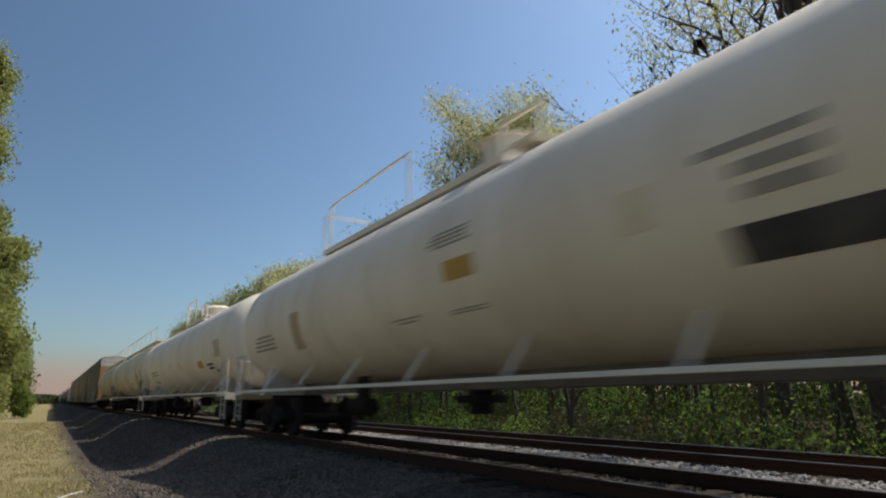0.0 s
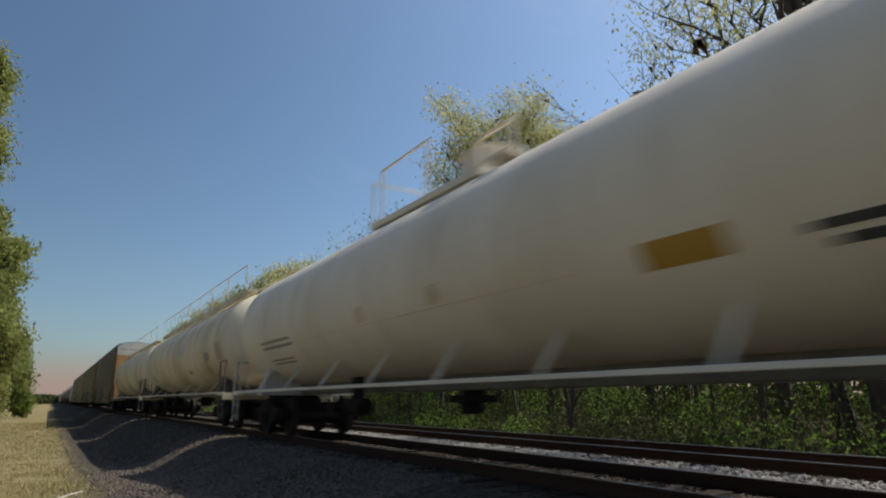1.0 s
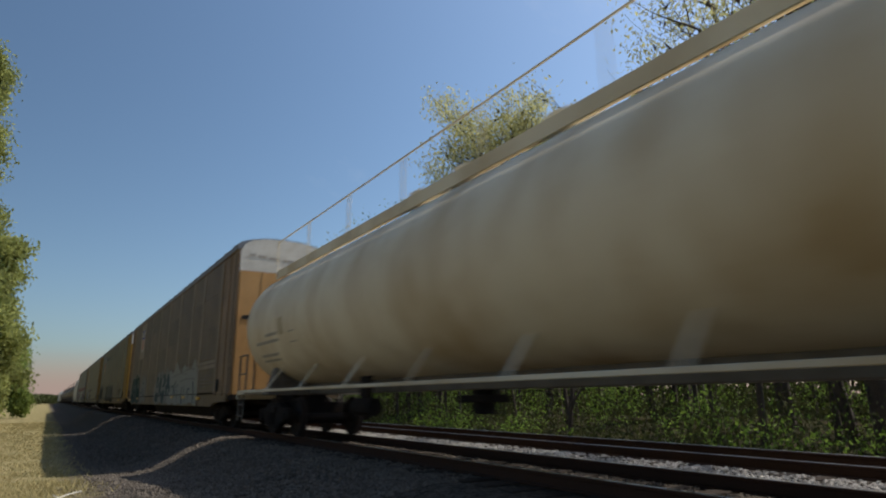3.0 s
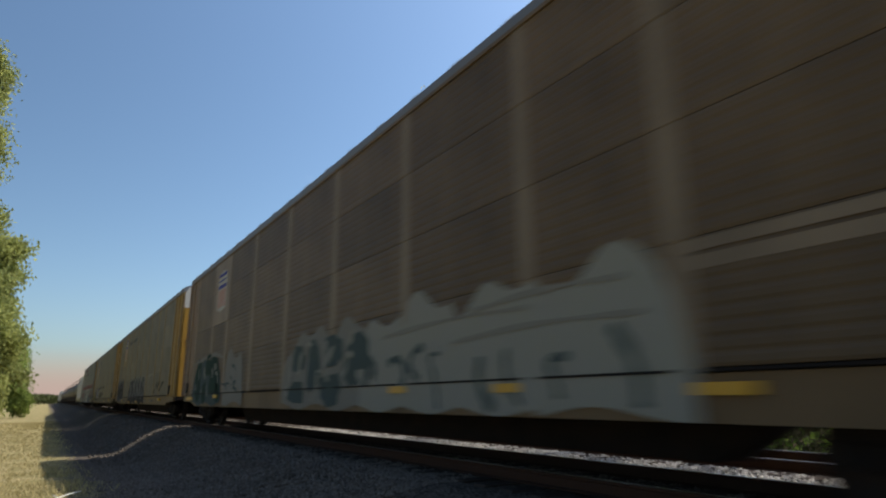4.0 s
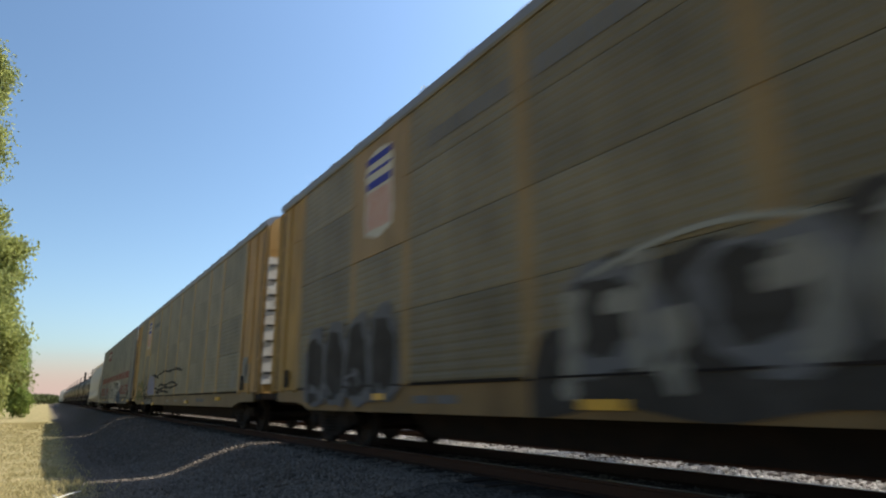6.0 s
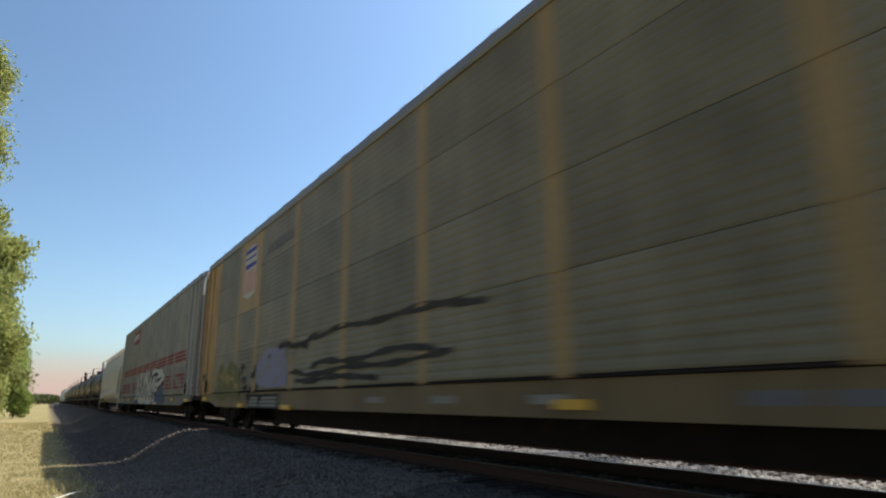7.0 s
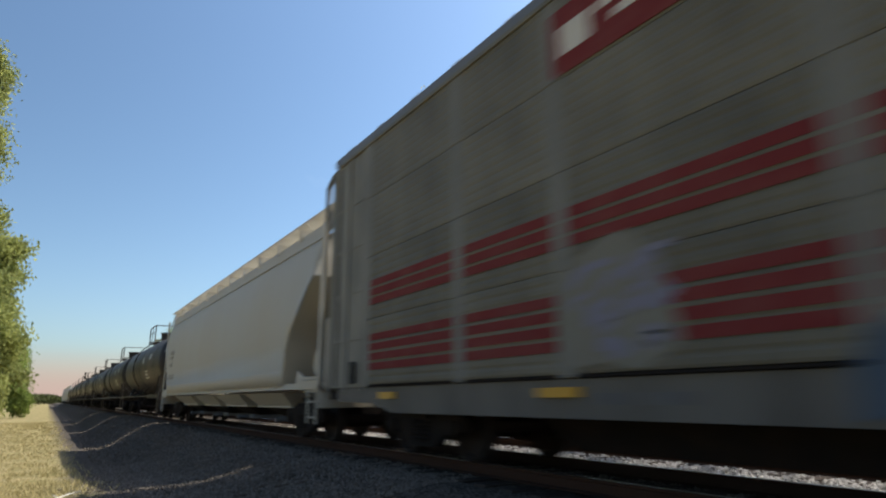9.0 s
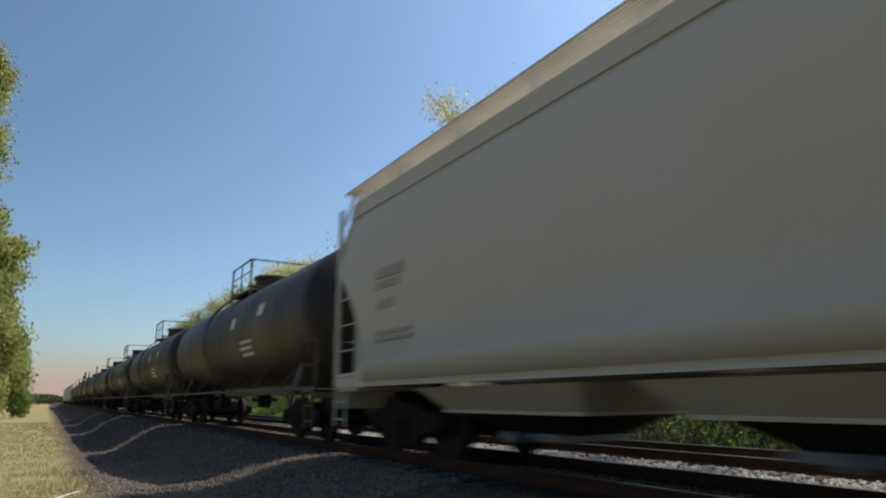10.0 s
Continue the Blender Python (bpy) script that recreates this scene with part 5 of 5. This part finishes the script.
def tree(name, label, base, height, spread, trunk_r, leaf_mat, leaf_size, leaves, scatter, seed, group="trees", **kw):
    rnd = random.Random(seed)
    branches, tips = tree_skeleton(rnd, base, height, spread, trunk_r, **kw)
    verts, faces = [], []
    spans = []
    for pts, parent in branches:
        n = 7 if pts[0][1] > 0.08 else 4
        start = len(verts)
        for j, (p, r) in enumerate(pts):
            d = (pts[min(j + 1, len(pts) - 1)][0] - pts[max(j - 1, 0)][0]).normalized()
            u = d.orthogonal().normalized()
            v = d.cross(u)
            for i in range(n):
                a = 2 * math.pi * i / n
                verts.append(tuple(p + (u * math.cos(a) + v * math.sin(a)) * max(r, 0.006)))
        spans.append((start, len(verts)))
        root = start
        if parent >= 0:      # the limb grows out of its parent
            p0 = pts[0][0]
            root = min(range(*spans[parent]), key=lambda k: (Vector(verts[k]) - p0).length_squared)
        for j in range(len(pts) - 1):
            for i in range(n):
                quad = (start + j * n + i, start + j * n + (i + 1) % n, start + (j + 1) * n + (i + 1) % n, start + (j + 1) * n + i)
                faces.append(tuple(root if k == start else k for k in quad))
    top = tagged(new(name), label, "tree", group)
    raw("trunk", verts, faces, BARK, top, smooth=True)
    verts, faces = [], []
    for _ in range(leaves):
        p, r = rnd.choice(tips)
        c = p + Vector((rnd.gauss(0, scatter), rnd.gauss(0, scatter), rnd.gauss(0, scatter * 0.8)))
        q = Euler((rnd.uniform(0, 6.3), rnd.uniform(0, 6.3), rnd.uniform(0, 6.3))).to_matrix()
        s = leaf_size * rnd.uniform(0.6, 1.4)
        k = len(verts)
        for a, b, z in ((-1, 0, 0), (0, -0.5, 0.15), (1, 0, 0), (0, 0.5, 0.15)):
            verts.append(tuple(c + q @ Vector((a * s, b * s, z * s))))
        faces.append((k, k + 1, k + 2))
        faces.append((k, k + 2, k + 3))
    crown = raw("crown", verts, faces, leaf_mat, top)
    return top


# the large tree over the second track, half bare, and its neighbours
tree("deciduous_tree", "tall half-bare tree with dark limbs and young leaves", (17.5, 7.3, -0.4), 18.0, 0.46, 0.36, LEAF_SPRING, 0.075, 9000, 0.40, 11, kids=(11, 6, 5), first=0.22, lean=(-0.02, 0.03))
tree("deciduous_tree", "tall half-bare tree with dark limbs and young leaves", (20.5, 11.5, -0.2), 17.0, 0.42, 0.26, LEAF_SPRING, 0.075, 7000, 0.42, 12, kids=(10, 6, 5), first=0.3)
for x, y, h, spread, seed in ((22.0, 29.0, 16.6, 0.38, 13), (23.5, 25.6, 16.2, 0.34, 14), (22.5, 37.0, 12.3, 0.36, 15)):
    tree("deciduous_tree", "tree in pale yellow-green spring leaf", (x, y, 0.0), h, spread, 0.28, LEAF_SPRING, 0.085, 24000, 0.34, seed, kids=(15, 6, 5), first=0.3, up=0.7)
for i, (x, y, h) in enumerate(((25, 62, 12), (27, 80, 17), (28, 92, 18), (29, 110, 18.5), (30, 130, 20), (30, 155, 22), (31, 185, 21), (32, 225, 21))):
    tree("deciduous_tree", "distant tree in green spring leaf", (x, y, 0.3), h, 0.34, 0.26, LEAF_SPRING if i % 3 else LEAF_WILLOW, 0.22, 7000, 0.8, 30 + i, kids=(11, 5, 4), first=0.2)

# woodland edge seen under the cars: saplings, trunks and undergrowth
rnd = random.Random(77)
for i in range(125):
    x, y = 14.3 + 12 * rnd.random(), rnd.uniform(2.0, 50)
    h = rnd.uniform(6, 12)
    tree("sapling", "slim dark woodland tree with fresh green leaves", (x, y, ground_z(x) - 0.1), h, 0.24, rnd.uniform(0.03, 0.11) if i % 4 else 0.17, LEAF if i % 4 else LEAF_SPRING, 0.065, 500, 0.40, 200 + i, "woodland trees", levels=2, kids=(9, 5), first=0.22)


def undergrowth():
    rnd = random.Random(91)
    # a mass coloured as shaded leaves, then clumps coloured as sunlit ones
    for mat, count, cut, small, large, label in ((LEAF_SHADE, 70000, -9.0, 0.03, 0.09, "green woodland undergrowth beside the track, tree shade in its colour"),
                                                 (LEAF_SUNLIT, 26000, 0.12, 0.03, 0.07, "undergrowth leaves with sunlight in their bright green")):
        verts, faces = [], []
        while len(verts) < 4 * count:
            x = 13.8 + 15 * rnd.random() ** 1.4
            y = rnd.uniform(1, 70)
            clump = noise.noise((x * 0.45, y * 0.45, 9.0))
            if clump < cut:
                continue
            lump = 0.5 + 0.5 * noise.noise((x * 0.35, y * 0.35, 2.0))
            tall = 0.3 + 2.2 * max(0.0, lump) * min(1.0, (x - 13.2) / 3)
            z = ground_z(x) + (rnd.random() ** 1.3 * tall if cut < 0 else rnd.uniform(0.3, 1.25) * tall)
            s = rnd.uniform(small, large)
            q = Euler((rnd.uniform(0, 6.3), rnd.uniform(0, 6.3), rnd.uniform(0, 6.3))).to_matrix()
            k = len(verts)
            for a, b in ((-1, 0), (0, -0.55), (1, 0), (0, 0.55)):
                verts.append(tuple(Vector((x, y, z)) + q @ Vector((a * s, b * s, 0))))
            faces.append((k, k + 1, k + 2, k + 3))
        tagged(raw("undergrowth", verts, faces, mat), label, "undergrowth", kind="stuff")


def far_woods():
    """Leafy masses that close the woods behind, and the low far line at the end of the track."""
    rnd = random.Random(17)
    verts, faces = [], []

    def leaf(x, y, z, s):
        q = Euler((rnd.uniform(0, 6.3), rnd.uniform(0, 6.3), rnd.uniform(0, 6.3))).to_matrix()
        k = len(verts)
        for a, b in ((-1, 0), (0, -0.6), (1, 0), (0, 0.6)):
            verts.append(tuple(Vector((x, y, z)) + q @ Vector((a * s, b * s, 0))))
        faces.append((k, k + 1, k + 2, k + 3))

    for _ in range(30000):
        y = rnd.uniform(-10, 260)
        x = rnd.uniform(27, 42)
        z = rnd.random() ** 1.3 * (7 + 4 * noise.noise((x * 0.1, y * 0.08, 5.0)))
        leaf(x, y, 0.3 + z, rnd.uniform(0.15, 0.35))
    for _ in range(26000):      # the low, close edge of these woods
        y = rnd.uniform(-10, 130)
        x = rnd.uniform(26.5, 33)
        leaf(x, y, -0.6 + 5.0 * rnd.random(), rnd.uniform(0.16, 0.38))
    for _ in range(9000):
        x = rnd.uniform(-60, 60)
        y = rnd.uniform(420, 470)
        z = rnd.random() * (5 + 5 * noise.noise((x * 0.05, 1.0, 8.0)))
        leaf(x, y, z - 0.5, rnd.uniform(0.5, 1.1))
    # the leaf colour with shade in it serves here as well
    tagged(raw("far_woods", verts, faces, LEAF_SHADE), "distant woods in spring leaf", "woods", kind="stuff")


undergrowth()
far_woods()

# trees on the near side, seen at the edge
tree("willow_tree", "tall yellow-green tree beside the track", (-5.7, 63.0, -1.3), 16.8, 0.22, 0.26, LEAF_WILLOW, 0.20, 52000, 0.5, 71, kids=(22, 6, 4), first=0.03)
tree("willow_tree", "tall thin yellow-green tree beside the track", (-6.5, 62.0, -1.3), 35.0, 0.085, 0.34, LEAF_WILLOW, 0.17, 42000, 0.55, 72, kids=(26, 6, 4), first=0.05)
tree("willow_tree", "bushy green tree beside the track", (-6.0, 76.0, -1.3), 13.0, 0.28, 0.24, LEAF_WILLOW, 0.22, 34000, 0.55, 73, kids=(18, 6, 4), first=0.03)
tree("willow_tree", "bushy green tree beside the track", (-10.2, 70.0, -1.3), 15.0, 0.27, 0.24, LEAF, 0.22, 24000, 0.6, 76, kids=(14, 6, 4), first=0.04)
for x, y, h, mat, seed in ((-6.9, 58.0, 3.6, LEAF_WILLOW, 77), (-5.2, 78.0, 3.2, LEAF_WILLOW, 74), (-3.6, 100.0, 3.4, LEAF, 75)):
    tree("shrub", "low green shrub at the foot of the trees", (x, y, -1.3), h, 0.42, 0.08, mat, 0.17, 9000, 0.4, seed, levels=2, kids=(14, 6), first=0.02)
for i in range(6):
    tree("willow_tree", "green tree in the row beside the track", (-7.6 - i * 0.5, 112.0 + 24 * i, -1.3), 12.0 + i, 0.27, 0.24, LEAF, 0.25, 7000, 0.8, 80 + i, kids=(13, 5, 4), first=0.04)


def grass():
    rnd = random.Random(33)
    verts, faces = [], []
    for _ in range(52000):
        y = 8 + 70 * rnd.random() ** 2.0
        x = rnd.uniform(-9, 1.6) if rnd.random() < 0.8 else rnd.uniform(-2.5, 0.9)
        if x > 0.2 and rnd.random() < (x - 0.2) / 1.2:
            continue
        patch = noise.noise((x * 0.7, y * 0.5, 3.0))
        if patch < -0.15 and rnd.random() < 0.6:
            continue
        h = rnd.uniform(0.03, 0.12) * (1.2 + patch)
        a = rnd.uniform(0, 6.3)
        w = 0.006 + 0.0004 * y
        dx, dy = math.cos(a), math.sin(a)
        lx, ly = rnd.uniform(-0.8, 0.8) * h, rnd.uniform(-0.8, 0.8) * h
        z = ground_z(x, y) - 0.02
        k = len(verts)
        verts += [(x - dx * w, y - dy * w, z), (x + dx * w, y + dy * w, z), (x + lx, y + ly, z + h)]
        faces.append((k, k + 1, k + 2))
    tagged(raw("grass", verts, faces, DRYGRASS), "short dry yellow grass", "grass", kind="stuff")


def ballast_stones():
    rnd = random.Random(44)
    shape = []
    for _ in range(6):
        bm = bmesh.new()
        bmesh.ops.create_icosphere(bm, subdivisions=1, radius=1)
        for v in bm.verts:
            v.co *= rnd.uniform(0.65, 1.15)
        bm.verts.ensure_lookup_table()
        shape.append(([v.co.copy() for v in bm.verts], [tuple(v.index for v in f.verts) for f in bm.faces]))
        bm.free()
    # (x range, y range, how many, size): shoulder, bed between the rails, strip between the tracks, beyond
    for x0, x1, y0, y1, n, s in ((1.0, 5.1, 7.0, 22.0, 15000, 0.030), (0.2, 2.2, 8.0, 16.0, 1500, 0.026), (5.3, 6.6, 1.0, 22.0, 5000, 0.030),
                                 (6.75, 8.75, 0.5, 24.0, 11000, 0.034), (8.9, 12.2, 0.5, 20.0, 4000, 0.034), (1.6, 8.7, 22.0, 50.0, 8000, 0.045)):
        verts, faces = [], []
        for _ in range(n):
            x, y = rnd.uniform(x0, x1), y0 + (y1 - y0) * rnd.random() ** 1.3
            if x < 2.2 and rnd.random() > (x - 0.0) / 2.2:
                continue
            vs, fs = rnd.choice(shape)
            r = s * rnd.uniform(0.6, 1.3)
            q = Euler((rnd.uniform(0, 6.3), rnd.uniform(0, 6.3), rnd.uniform(0, 6.3))).to_matrix()
            c = Vector((x, y, ground_z(x, y) + r * 0.2))
            k = len(verts)
            verts += [tuple(c + q @ (v * r)) for v in vs]
            faces += [tuple(k + i for i in f) for f in fs]
        # shade-coloured stones near the train and far off, bright ones on the sunlit strip
        tagged(raw("ballast_stones", verts, faces, STONE_SHADE if x1 < 6.7 or y0 > 20 else STONE), "loose crushed grey ballast stones", "stones", kind="stuff")


def stick():
    bm = bmesh.new()
    pts = [(0.12, 10.55, -0.52), (0.30, 10.9, -0.49), (0.42, 11.3, -0.50), (0.62, 11.7, -0.51)]
    for k, (p, q) in enumerate(zip(pts, pts[1:])):
        rod(bm, p, q, 0.014 - 0.002 * k, 7, 0.012 - 0.002 * k)
    rod(bm, (0.30, 10.9, -0.49), (0.22, 11.2, -0.47), 0.008, 6, 0.004)
    me = part("stick", bm, PALE, None, "pale dry stick lying on the gravel")
    tagged(me, category="stick")


def signal_mast():
    mast = tagged(new("signal_mast"), "far grey railway signal mast beside the track", "signal", "")
    bm = bmesh.new()
    rod(bm, (8.05, 200, -0.3), (8.05, 200, 8.6), 0.11, 8)
    part("mast", bm, FRAME, mast)
    for z in (7.2, 8.2):
        bm = bmesh.new()
        box(bm, 7.8, 8.3, 199.7, 199.9, z - 0.35, z + 0.35, 0.05)
        part("signal_head", bm, IRON, mast)


stick()
signal_mast()
grass()
ballast_stones()


# ---- what moves ----
def motions():
    times = [t for t, _ in RUN]
    for car, y in TRAIN:
        walk(car, [(t, pose(TRACK_X, y - run_at(t), 0)) for t in times])
    steps = [i / FPS for i in range(301)]
    turns = [math.degrees(run_at(t) / WHEEL_R) for t in steps]
    for ws, car, dy in NEAR_SPIN:
        walk(ws, [(t, pose(0, dy, WHEEL_R, a)) for t, a in zip(steps, turns)])


motions()
